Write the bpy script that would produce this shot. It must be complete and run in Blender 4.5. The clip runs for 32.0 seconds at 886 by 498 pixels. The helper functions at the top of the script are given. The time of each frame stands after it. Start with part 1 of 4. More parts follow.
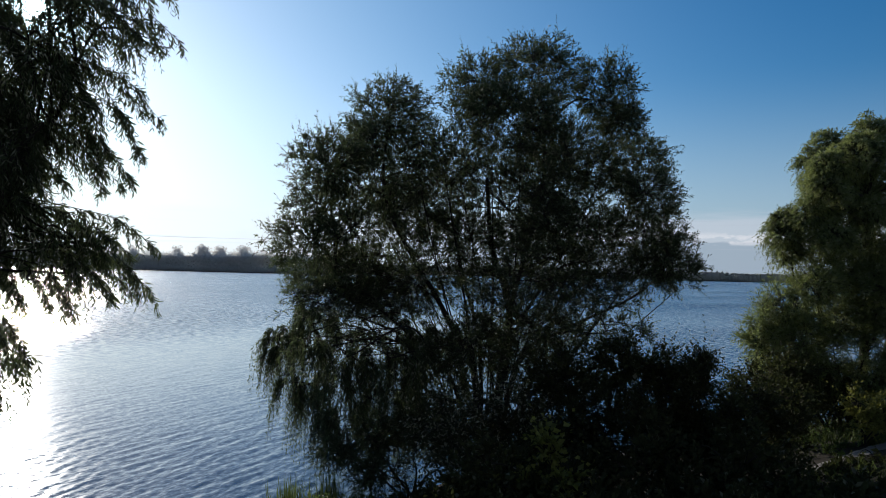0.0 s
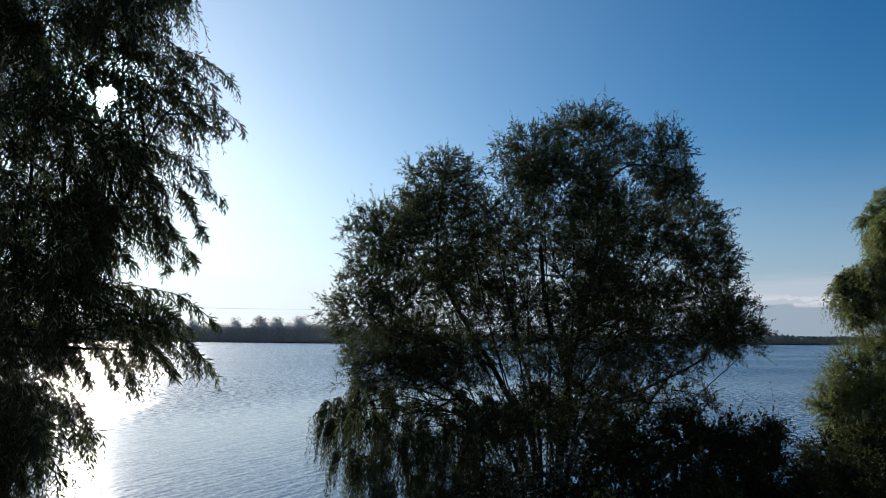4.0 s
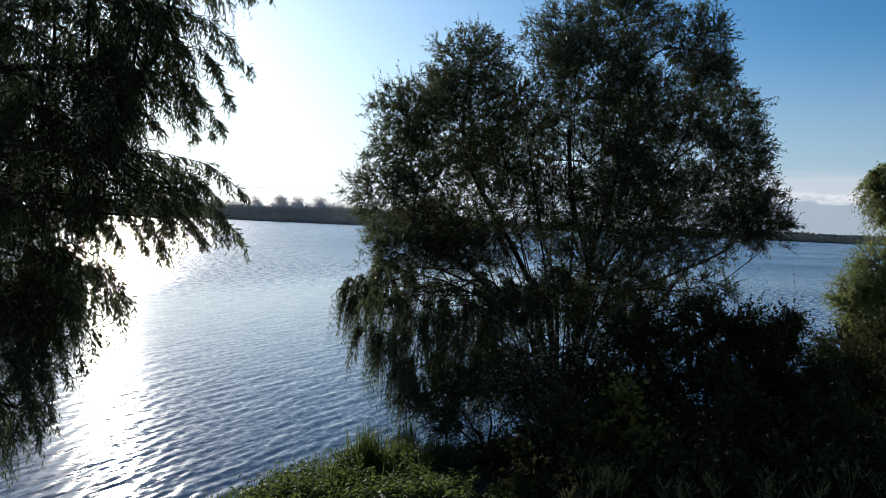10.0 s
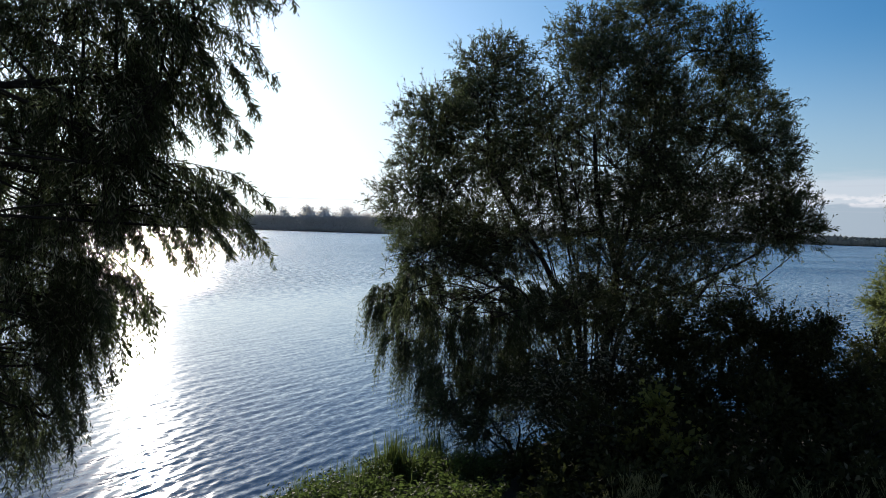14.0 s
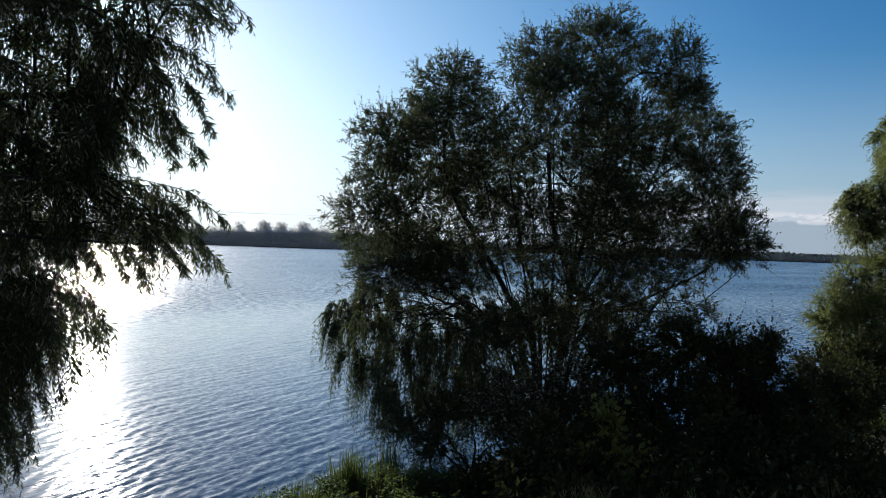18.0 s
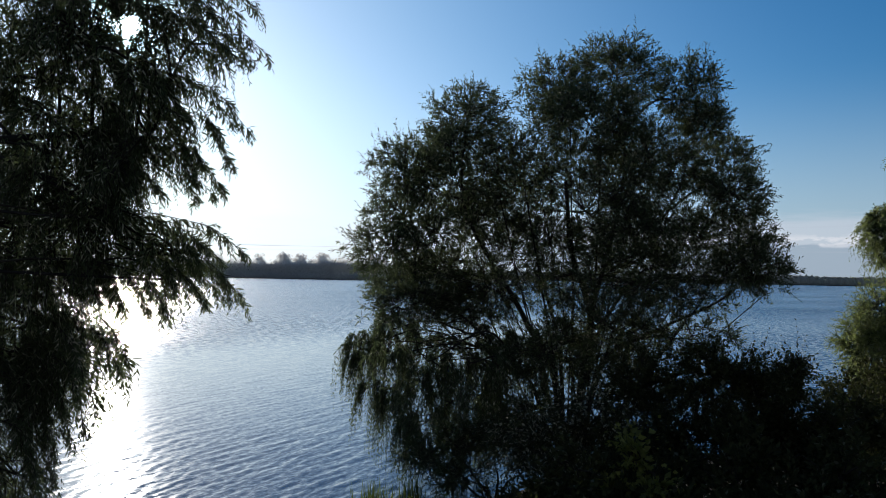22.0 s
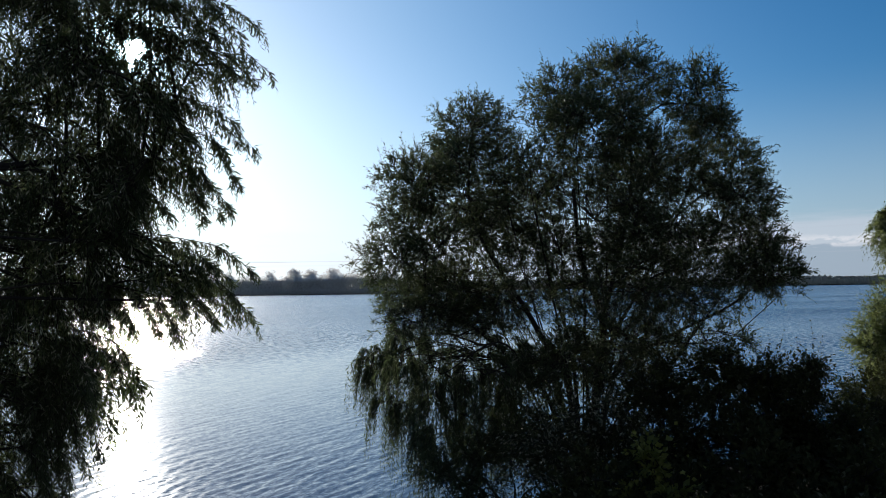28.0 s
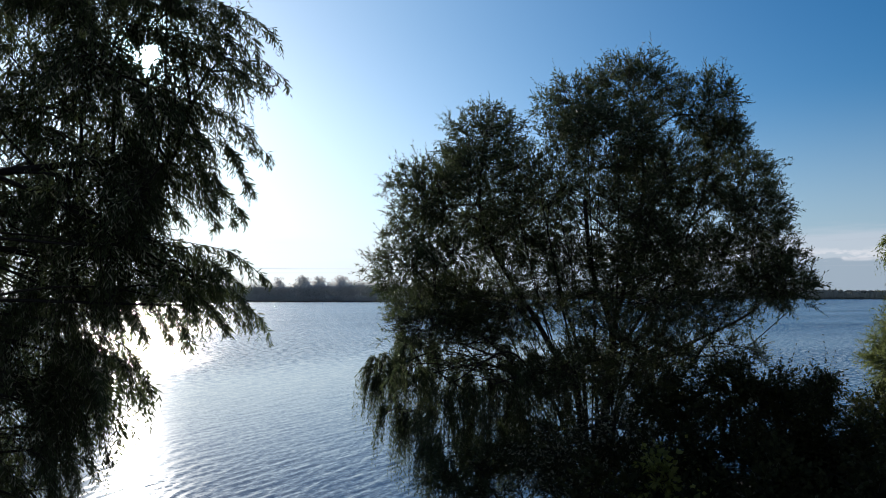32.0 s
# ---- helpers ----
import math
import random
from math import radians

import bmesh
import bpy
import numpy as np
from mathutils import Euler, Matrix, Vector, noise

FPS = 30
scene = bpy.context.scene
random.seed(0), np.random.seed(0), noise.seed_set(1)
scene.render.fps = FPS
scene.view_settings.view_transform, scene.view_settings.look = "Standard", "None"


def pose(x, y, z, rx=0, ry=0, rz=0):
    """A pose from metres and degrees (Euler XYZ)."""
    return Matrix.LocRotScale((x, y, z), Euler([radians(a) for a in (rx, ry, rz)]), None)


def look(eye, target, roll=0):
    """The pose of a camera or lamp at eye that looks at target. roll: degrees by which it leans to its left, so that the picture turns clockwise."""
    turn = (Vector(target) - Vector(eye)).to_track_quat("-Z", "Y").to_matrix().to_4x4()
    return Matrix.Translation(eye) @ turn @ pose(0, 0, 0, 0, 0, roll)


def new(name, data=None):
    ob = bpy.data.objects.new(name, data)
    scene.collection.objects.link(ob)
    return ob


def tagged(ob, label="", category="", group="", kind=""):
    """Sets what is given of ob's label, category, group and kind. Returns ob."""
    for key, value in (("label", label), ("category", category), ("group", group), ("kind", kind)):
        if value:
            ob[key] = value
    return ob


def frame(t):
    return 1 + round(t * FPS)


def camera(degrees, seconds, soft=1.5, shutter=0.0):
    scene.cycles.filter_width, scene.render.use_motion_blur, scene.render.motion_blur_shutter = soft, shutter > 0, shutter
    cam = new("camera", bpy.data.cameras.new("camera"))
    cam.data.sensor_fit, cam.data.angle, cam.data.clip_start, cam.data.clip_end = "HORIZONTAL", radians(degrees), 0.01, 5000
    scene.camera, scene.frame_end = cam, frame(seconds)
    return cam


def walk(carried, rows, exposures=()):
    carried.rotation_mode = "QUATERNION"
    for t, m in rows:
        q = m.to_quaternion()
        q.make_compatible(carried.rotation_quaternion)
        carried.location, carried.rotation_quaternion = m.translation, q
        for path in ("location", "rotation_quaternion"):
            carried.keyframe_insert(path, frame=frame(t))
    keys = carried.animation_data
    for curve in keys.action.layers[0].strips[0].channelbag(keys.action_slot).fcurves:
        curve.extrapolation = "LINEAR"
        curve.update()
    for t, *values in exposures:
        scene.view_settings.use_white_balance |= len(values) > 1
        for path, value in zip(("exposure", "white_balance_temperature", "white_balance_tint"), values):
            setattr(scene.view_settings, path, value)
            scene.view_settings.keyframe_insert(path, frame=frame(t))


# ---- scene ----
cam = camera(60.2, 32.0, soft=0.65)
PATH = [
    (0, (0.0, 0.0, 4.5), (-0.004, 1.999, 4.561), 1.4),
    (0.5, (-0.001, -0.002, 4.496), (0.005, 1.997, 4.536), 1.4),
    (1, (-0.003, -0.001, 4.504), (0.018, 1.999, 4.529), 1.5),
    (1.5, (0.008, -0.052, 4.499), (0.005, 1.947, 4.561), 1.4),
    (2, (-0.005, -0.024, 4.508), (-0.051, 1.974, 4.593), 1.2),
    (2.5, (0.001, -0.032, 4.512), (-0.067, 1.964, 4.615), 1.4),
    (3, (-0.01, -0.024, 4.521), (-0.105, 1.968, 4.665), 1.2),
    (3.5, (-0.011, -0.027, 4.53), (-0.135, 1.96, 4.721), 0.9),
    (5.5, (-0.028, -0.013, 4.559), (-0.213, 1.955, 4.862), -0.1),
    (6, (-0.026, -0.027, 4.539), (-0.228, 1.948, 4.78), 0.2),
    (6.5, (-0.033, -0.021, 4.532), (-0.242, 1.958, 4.74), 0.6),
    (7, (-0.023, -0.052, 4.522), (-0.206, 1.935, 4.664), 0.7),
    (7.5, (-0.011, -0.054, 4.498), (-0.12, 1.939, 4.623), 0.9),
    (8, (-0.007, -0.022, 4.481), (-0.068, 1.976, 4.543), 0.6),
    (8.5, (-0.037, 0.014, 4.488), (-0.083, 2.013, 4.504), 0.7),
    (9, (-0.041, 0.003, 4.473), (-0.087, 2.002, 4.452), 0.8),
    (9.5, (-0.085, 0.027, 4.476), (-0.178, 2.024, 4.429), 1.6),
    (10, (-0.116, 0.055, 4.463), (-0.306, 2.045, 4.397), 2.5),
    (10.5, (-0.126, 0.076, 4.446), (-0.35, 2.061, 4.351), 3.0),
    (11, (-0.128, 0.069, 4.432), (-0.378, 2.051, 4.338), 2.5),
    (11.5, (-0.136, 0.066, 4.462), (-0.399, 2.046, 4.362), 2.2),
    (12, (-0.112, 0.088, 4.429), (-0.372, 2.069, 4.339), 2.1),
    (12.5, (-0.12, 0.112, 4.434), (-0.38, 2.093, 4.342), 2.0),
    (13, (-0.114, 0.103, 4.441), (-0.373, 2.084, 4.368), 1.6),
    (13.5, (-0.113, 0.095, 4.442), (-0.371, 2.077, 4.375), 1.9),
    (14, (-0.115, 0.099, 4.448), (-0.374, 2.082, 4.4), 1.8),
    (14.5, (-0.108, 0.097, 4.45), (-0.366, 2.081, 4.439), 1.8),
    (16.5, (-0.069, -0.007, 4.476), (-0.264, 1.984, 4.487), 1.8),
    (17, (-0.072, 0.013, 4.474), (-0.236, 2.007, 4.473), 1.6),
    (17.5, (-0.06, -0.006, 4.476), (-0.211, 1.988, 4.47), 1.7),
    (18, (-0.06, -0.016, 4.467), (-0.212, 1.978, 4.464), 1.9),
    (18.5, (-0.075, -0.004, 4.471), (-0.225, 1.99, 4.468), 1.9),
    (19, (-0.075, 0.002, 4.47), (-0.235, 1.995, 4.471), 1.9),
    (19.5, (-0.068, -0.018, 4.473), (-0.244, 1.974, 4.507), 1.9),
    (20, (-0.073, -0.01, 4.48), (-0.253, 1.981, 4.531), 1.9),
    (20.5, (-0.068, -0.013, 4.485), (-0.256, 1.977, 4.543), 1.6),
    (21, (-0.06, -0.02, 4.493), (-0.251, 1.969, 4.568), 1.2),
    (21.5, (-0.061, -0.018, 4.496), (-0.253, 1.971, 4.573), 1.1),
    (22, (-0.065, -0.022, 4.481), (-0.267, 1.967, 4.553), 1.0),
    (22.5, (-0.064, -0.019, 4.484), (-0.272, 1.969, 4.558), 0.9),
    (23, (-0.071, -0.023, 4.484), (-0.284, 1.964, 4.564), 0.8),
    (23.5, (-0.063, -0.014, 4.484), (-0.269, 1.974, 4.555), 0.4),
    (24, (-0.068, -0.01, 4.492), (-0.282, 1.977, 4.57), 0.3),
    (24.5, (-0.067, -0.007, 4.494), (-0.283, 1.979, 4.583), -0.1),
    (25, (-0.069, 0.002, 4.49), (-0.283, 1.989, 4.578), -0.3),
    (25.5, (-0.064, -0.007, 4.492), (-0.284, 1.979, 4.582), -0.5),
    (27.5, (-0.061, -0.003, 4.493), (-0.293, 1.981, 4.593), -0.5),
    (28, (-0.058, 0.008, 4.492), (-0.285, 1.993, 4.594), -0.8),
    (28.5, (-0.053, 0.01, 4.496), (-0.279, 1.995, 4.598), -1.1),
    (29, (-0.068, 0.025, 4.49), (-0.303, 2.008, 4.6), -0.7),
    (29.5, (-0.074, 0.021, 4.489), (-0.314, 2.004, 4.597), -0.6),
    (30, (-0.08, 0.024, 4.486), (-0.328, 2.006, 4.588), -0.4),
    (30.5, (-0.101, 0.052, 4.485), (-0.346, 2.033, 4.599), -0.3),
    (31, (-0.085, 0.017, 4.488), (-0.335, 1.997, 4.611), -0.2),
    (31.5, (-0.091, 0.013, 4.49), (-0.347, 1.992, 4.614), -0.1),
    (32, (-0.096, 0.024, 4.49), (-0.345, 2.005, 4.615), 0.0),
]
walk(cam, [(t, look(eye, target, roll)) for t, eye, target, roll in PATH],
     exposures=[(0, -0.03, 6400, 14), (5, -0.08, 6400, 14), (8, 0.0, 6400, 14), (11, 0.2, 6600, 15), (14, 0.2, 6600, 15),
                (18, 0.05, 6400, 14), (22, 0.0, 6400, 14), (32, 0.0, 6400, 14)])

# ---- light ----
SUN_ELEV, SUN_AZ = radians(16.65), radians(-28.65)   # azimuth from +y towards +x
SUN_DIR = Vector((math.sin(SUN_AZ) * math.cos(SUN_ELEV), math.cos(SUN_AZ) * math.cos(SUN_ELEV), math.sin(SUN_ELEV)))

sun_lamp = new("sun", bpy.data.lights.new("sun", "SUN"))
sun_lamp.data.energy, sun_lamp.data.angle, sun_lamp.data.color = 4.2, radians(0.53), (1.0, 0.93, 0.82)
sun_lamp.matrix_world = look(SUN_DIR * 60, (0, 0, 0))


def wire(tree, a, b):
    tree.links.new(a, b)


def node(tree, kind, **values):
    n = tree.nodes.new(kind)
    for key, value in values.items():
        n.inputs[key].default_value = value
    return n


def math_node(tree, op, a, b=None, c=None, clamp=False):
    n = tree.nodes.new("ShaderNodeMath")
    n.operation, n.use_clamp = op, clamp
    for i, v in enumerate((a, b, c)):
        if v is None:
            continue
        if isinstance(v, (int, float)):
            n.inputs[i].default_value = v
        else:
            tree.links.new(v, n.inputs[i])
    return n.outputs[0]


def mix_col(tree, fac, a, b, kind="MIX"):
    n = tree.nodes.new("ShaderNodeMix")
    n.data_type, n.blend_type = "RGBA", kind
    for i, v in ((0, fac), (6, a), (7, b)):
        if isinstance(v, (int, float)):
            n.inputs[i].default_value = v
        elif isinstance(v, tuple):
            n.inputs[i].default_value = (*v, 1.0)
        else:
            tree.links.new(v, n.inputs[i])
    return n.outputs[2]


def smooth(tree, value, lo, hi):
    n = tree.nodes.new("ShaderNodeMapRange")
    n.interpolation_type = "SMOOTHSTEP"
    n.inputs[1].default_value, n.inputs[2].default_value = lo, hi
    tree.links.new(value, n.inputs[0])
    return n.outputs[0]


# sky: clear morning, thin haze and a low bank of cloud along the horizon
world = bpy.data.worlds.new("world")
scene.world = world
world.use_nodes = True
wt = world.node_tree
wt.nodes.clear()
sky = wt.nodes.new("ShaderNodeTexSky")
sky.sky_type, sky.sun_disc = "NISHITA", False
sky.sun_elevation, sky.sun_rotation = SUN_ELEV, SUN_AZ
sky.altitude, sky.air_density, sky.dust_density, sky.ozone_density = 50, 1.0, 0.3, 3.5
coord = wt.nodes.new("ShaderNodeTexCoord")
split = wt.nodes.new("ShaderNodeSeparateXYZ")
wire(wt, coord.outputs["Generated"], split.inputs[0])
up = split.outputs[2]
dot = wt.nodes.new("ShaderNodeVectorMath")
dot.operation = "DOT_PRODUCT"
dot.inputs[1].default_value = SUN_DIR
wire(wt, coord.outputs["Generated"], dot.inputs[0])
facing = math_node(wt, "MAXIMUM", dot.outputs["Value"], 0.0)
stretch = node(wt, "ShaderNodeMapping", Scale=(5.0, 5.0, 60.0))
wire(wt, coord.outputs["Generated"], stretch.inputs[0])
puffs = node(wt, "ShaderNodeTexNoise", Scale=2.0, Detail=6.0, Roughness=0.6)
wire(wt, stretch.outputs[0], puffs.inputs["Vector"])
ragged = math_node(wt, "MULTIPLY_ADD", puffs.outputs["Fac"], 0.03, up)
rightward = smooth(wt, split.outputs[0], -0.35, 0.25)
bank = math_node(wt, "MULTIPLY", smooth(wt, ragged, 0.0625, 0.0585), rightward)
heap_map = node(wt, "ShaderNodeMapping", Scale=(14.0, 14.0, 40.0))
wire(wt, coord.outputs["Generated"], heap_map.inputs[0])
heaps = node(wt, "ShaderNodeTexNoise", Scale=2.0, Detail=5.0, Roughness=0.55)
wire(wt, heap_map.outputs[0], heaps.inputs["Vector"])
heap_band = math_node(wt, "MULTIPLY", smooth(wt, up, 0.040, 0.045), smooth(wt, up, 0.060, 0.050))
puff = math_node(wt, "MULTIPLY", math_node(wt, "MULTIPLY", smooth(wt, heaps.outputs["Fac"], 0.45, 0.56), heap_band), rightward)
veil = math_node(wt, "MULTIPLY", smooth(wt, ragged, 0.102, 0.08), 0.6)
air = math_node(wt, "MULTIPLY", smooth(wt, up, 0.26, 0.0), 0.75)
vivid = node(wt, "ShaderNodeHueSaturation", Hue=0.5, Saturation=1.34)
wire(wt, math_node(wt, "MULTIPLY_ADD", smooth(wt, dot.outputs["Value"], -0.2, 0.6), 0.54, 0.8), vivid.inputs["Saturation"])
wire(wt, sky.outputs[0], vivid.inputs["Color"])
base = vivid.outputs[0]
hazy = mix_col(wt, air, base, (4.2, 5.6, 7.0))
hazy = mix_col(wt, veil, hazy, (6.6, 7.2, 8.0))
hazy = mix_col(wt, math_node(wt, "MULTIPLY", bank, 0.7), hazy, (3.0, 4.1, 5.1))
hazy = mix_col(wt, math_node(wt, "MULTIPLY", puff, 0.9), hazy, (8.0, 8.4, 8.8))
fine_map = node(wt, "ShaderNodeMapping", Scale=(2.2, 2.2, 170.0))
wire(wt, coord.outputs["Generated"], fine_map.inputs[0])
wisps = node(wt, "ShaderNodeTexNoise", Scale=1.6, Detail=4.0, Roughness=0.55)
wire(wt, fine_map.outputs[0], wisps.inputs["Vector"])
low_sky = math_node(wt, "MULTIPLY", smooth(wt, up, 0.10, 0.06), smooth(wt, up, 0.02, 0.035))
streaks = math_node(wt, "MULTIPLY", math_node(wt, "MULTIPLY", smooth(wt, wisps.outputs["Fac"], 0.56, 0.70), low_sky), 0.3)
hazy = mix_col(wt, streaks, hazy, (5.0, 5.6, 6.4))
glow = math_node(wt, "MULTIPLY", math_node(wt, "POWER", facing, 7.5), 3.8)
mist = math_node(wt, "MULTIPLY", math_node(wt, "POWER", facing, 11.0), math_node(wt, "MULTIPLY", smooth(wt, up, 0.36, 0.0), 4.3))
core = math_node(wt, "MULTIPLY", math_node(wt, "POWER", facing, 1400.0), 60.0)
disc = math_node(wt, "MULTIPLY", smooth(wt, facing, math.cos(radians(0.75)), math.cos(radians(0.45))), 400.0)
total = math_node(wt, "ADD", math_node(wt, "ADD", glow, core), disc)
aureole = mix_col(wt, 1.0, hazy, mix_col(wt, 1.0, (0.65, 0.95, 1.0), total, "MULTIPLY"), "ADD")
aureole = mix_col(wt, 1.0, aureole, mix_col(wt, 1.0, (0.95, 0.98, 0.95), mist, "MULTIPLY"), "ADD")
line_map = node(wt, "ShaderNodeMapping", Scale=(3.0, 3.0, 90.0))
wire(wt, coord.outputs["Generated"], line_map.inputs[0])
breaks = node(wt, "ShaderNodeTexNoise", Scale=2.0, Detail=3.0)
wire(wt, line_map.outputs[0], breaks.inputs["Vector"])
wavy = math_node(wt, "MULTIPLY_ADD", breaks.outputs["Fac"], 0.003, up)
line = math_node(wt, "MULTIPLY", smooth(wt, wavy, 0.0358, 0.0368), smooth(wt, wavy, 0.0386, 0.0374))
line = math_node(wt, "MULTIPLY", math_node(wt, "MULTIPLY", line, smooth(wt, breaks.outputs["Fac"], 0.38, 0.5)), smooth(wt, split.outputs[0], 0.05, -0.1))
aureole = mix_col(wt, math_node(wt, "MULTIPLY", line, 0.8), aureole, (7.6, 8.0, 8.6))
backing = node(wt, "ShaderNodeBackground", Strength=0.086)
wire(wt, aureole, backing.inputs[0])
out = wt.nodes.new("ShaderNodeOutputWorld")
wire(wt, backing.outputs[0], out.inputs[0])


# ---- materials ----
def material(name):
    m = bpy.data.materials.new(name)
    m.use_nodes = True
    t = m.node_tree
    t.nodes.clear()
    return m, t, t.nodes.new("ShaderNodeOutputMaterial")


def leaf_material(name, dark, light, through_col, share=0.4, rough=0.6, gloss=0.12, pale=None, some=0.1):
    """Foliage: each leaf its own tone, lit through from behind; some leaves painted pale, for undersides and glints."""
    m, t, o = material(name)
    geo = t.nodes.new("ShaderNodeNewGeometry")
    tc = t.nodes.new("ShaderNodeTexCoord")
    patch = node(t, "ShaderNodeTexNoise", Scale=0.9, Detail=3.0)
    wire(t, tc.outputs["Object"], patch.inputs["Vector"])
    tone = math_node(t, "MULTIPLY_ADD", patch.outputs["Fac"], 0.6, math_node(t, "MULTIPLY_ADD", geo.outputs["Random Per Island"], 0.8, -0.2), clamp=True)
    col = mix_col(t, tone, dark, light)
    # a random share of leaves gets the pale colour, painting in undersides and glints
    if pale:
        turned = math_node(t, "FRACT", math_node(t, "MULTIPLY", geo.outputs["Random Per Island"], 7.31))
        col = mix_col(t, math_node(t, "LESS_THAN", turned, some), col, pale)
    skin = node(t, "ShaderNodeBsdfPrincipled", Roughness=rough)
    skin.inputs["Specular IOR Level"].default_value = gloss
    wire(t, col, skin.inputs["Base Color"])
    lit = t.nodes.new("ShaderNodeBsdfTranslucent")
    wire(t, mix_col(t, tone, tuple(0.7 * c for c in through_col), through_col), lit.inputs["Color"])
    mix = node(t, "ShaderNodeMixShader", Fac=share)
    wire(t, skin.outputs[0], mix.inputs[1])
    wire(t, lit.outputs[0], mix.inputs[2])
    wire(t, mix.outputs[0], o.inputs[0])
    return m


def rough_material(name, a, b, scale, rough=0.9, bump=0.3, stretch_z=1.0, fine=30.0):
    """Two tones mixed by noise at two scales, with relief."""
    m, t, o = material(name)
    tc = t.nodes.new("ShaderNodeTexCoord")
    mp = node(t, "ShaderNodeMapping", Scale=(1.0, 1.0, stretch_z))
    wire(t, tc.outputs["Object"], mp.inputs[0])
    n1 = node(t, "ShaderNodeTexNoise", Scale=scale, Detail=5.0, Roughness=0.6)
    n2 = node(t, "ShaderNodeTexNoise", Scale=scale * fine, Detail=4.0)
    wire(t, mp.outputs[0], n1.inputs["Vector"])
    wire(t, mp.outputs[0], n2.inputs["Vector"])
    tone = math_node(t, "ADD", math_node(t, "MULTIPLY", smooth(t, n1.outputs["Fac"], 0.3, 0.7), 0.65), math_node(t, "MULTIPLY", n2.outputs["Fac"], 0.35))
    skin = node(t, "ShaderNodeBsdfPrincipled", Roughness=rough)
    skin.inputs["Specular IOR Level"].default_value = 0.15
    wire(t, mix_col(t, tone, a, b), skin.inputs["Base Color"])
    bp = node(t, "ShaderNodeBump", Strength=bump, Distance=0.02)
    wire(t, tone, bp.inputs["Height"])
    wire(t, bp.outputs[0], skin.inputs["Normal"])
    wire(t, skin.outputs[0], o.inputs[0])
    return m


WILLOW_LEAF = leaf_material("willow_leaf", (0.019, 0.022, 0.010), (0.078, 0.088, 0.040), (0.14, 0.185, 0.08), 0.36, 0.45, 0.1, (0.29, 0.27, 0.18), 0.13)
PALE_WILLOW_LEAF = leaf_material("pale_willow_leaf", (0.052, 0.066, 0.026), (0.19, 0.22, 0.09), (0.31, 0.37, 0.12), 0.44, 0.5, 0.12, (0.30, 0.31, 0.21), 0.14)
BUSH_LEAF = leaf_material("bush_leaf", (0.014, 0.014, 0.006), (0.066, 0.064, 0.026), (0.09, 0.11, 0.035), 0.25, 0.6, 0.04, (0.15, 0.14, 0.09), 0.05)
VINE_LEAF = leaf_material("vine_leaf", (0.11, 0.105, 0.03), (0.26, 0.24, 0.06), (0.24, 0.26, 0.05), 0.35, 0.5, 0.08)
HERB_LEAF = leaf_material("herb_leaf", (0.018, 0.027, 0.011), (0.072, 0.092, 0.034), (0.155, 0.23, 0.06), 0.4, 0.55, 0.08)
# its brightest fifth of leaves is coloured as sun glints
GLINTED_SHRUB_LEAF = leaf_material("glinted_shrub_leaf", (0.020, 0.020, 0.009), (0.075, 0.07, 0.032), (0.14, 0.15, 0.05), 0.3, 0.4, 0.15, (0.48, 0.43, 0.30), 0.2)
GRASS_BLADE = leaf_material("grass_blade", (0.035, 0.055, 0.016), (0.085, 0.11, 0.035), (0.13, 0.18, 0.045), 0.4, 0.5)
SEED_STALK = leaf_material("seed_stalk", (0.19, 0.19, 0.08), (0.33, 0.31, 0.14), (0.25, 0.25, 0.12), 0.3, 0.7)
# both far leaf materials lightened: haze of the distance put into their colour
HAZED_FAR_LEAF = leaf_material("hazed_far_leaf", (0.72, 0.71, 0.68), (0.82, 0.81, 0.77), (0.92, 0.92, 0.90), 0.72, 0.9)
HAZED_DISTANT_LEAF = leaf_material("hazed_distant_leaf", (0.40, 0.39, 0.33), (0.50, 0.48, 0.41), (0.50, 0.52, 0.50), 0.42, 0.9)
BARK = rough_material("bark", (0.011, 0.009, 0.008), (0.036, 0.031, 0.026), 4.0, 0.9, 0.8, 0.25)
TWIG = rough_material("twig_bark", (0.016, 0.013, 0.009), (0.045, 0.037, 0.025), 6.0, 0.8, 0.2)
SOIL = rough_material("soil", (0.014, 0.012, 0.008), (0.042, 0.035, 0.024), 0.8, 0.95, 0.6, 1.0, 18.0)
DIRT = rough_material("dirt_track", (0.09, 0.085, 0.08), (0.19, 0.18, 0.165), 1.5, 0.95, 0.5, 1.0, 20.0)
WET_STONE = rough_material("wet_stone", (0.03, 0.03, 0.028), (0.10, 0.095, 0.085), 3.0, 0.45, 0.5)
STONE = rough_material("stone", (0.14, 0.14, 0.14), (0.34, 0.33, 0.31), 3.0, 0.75, 0.5)


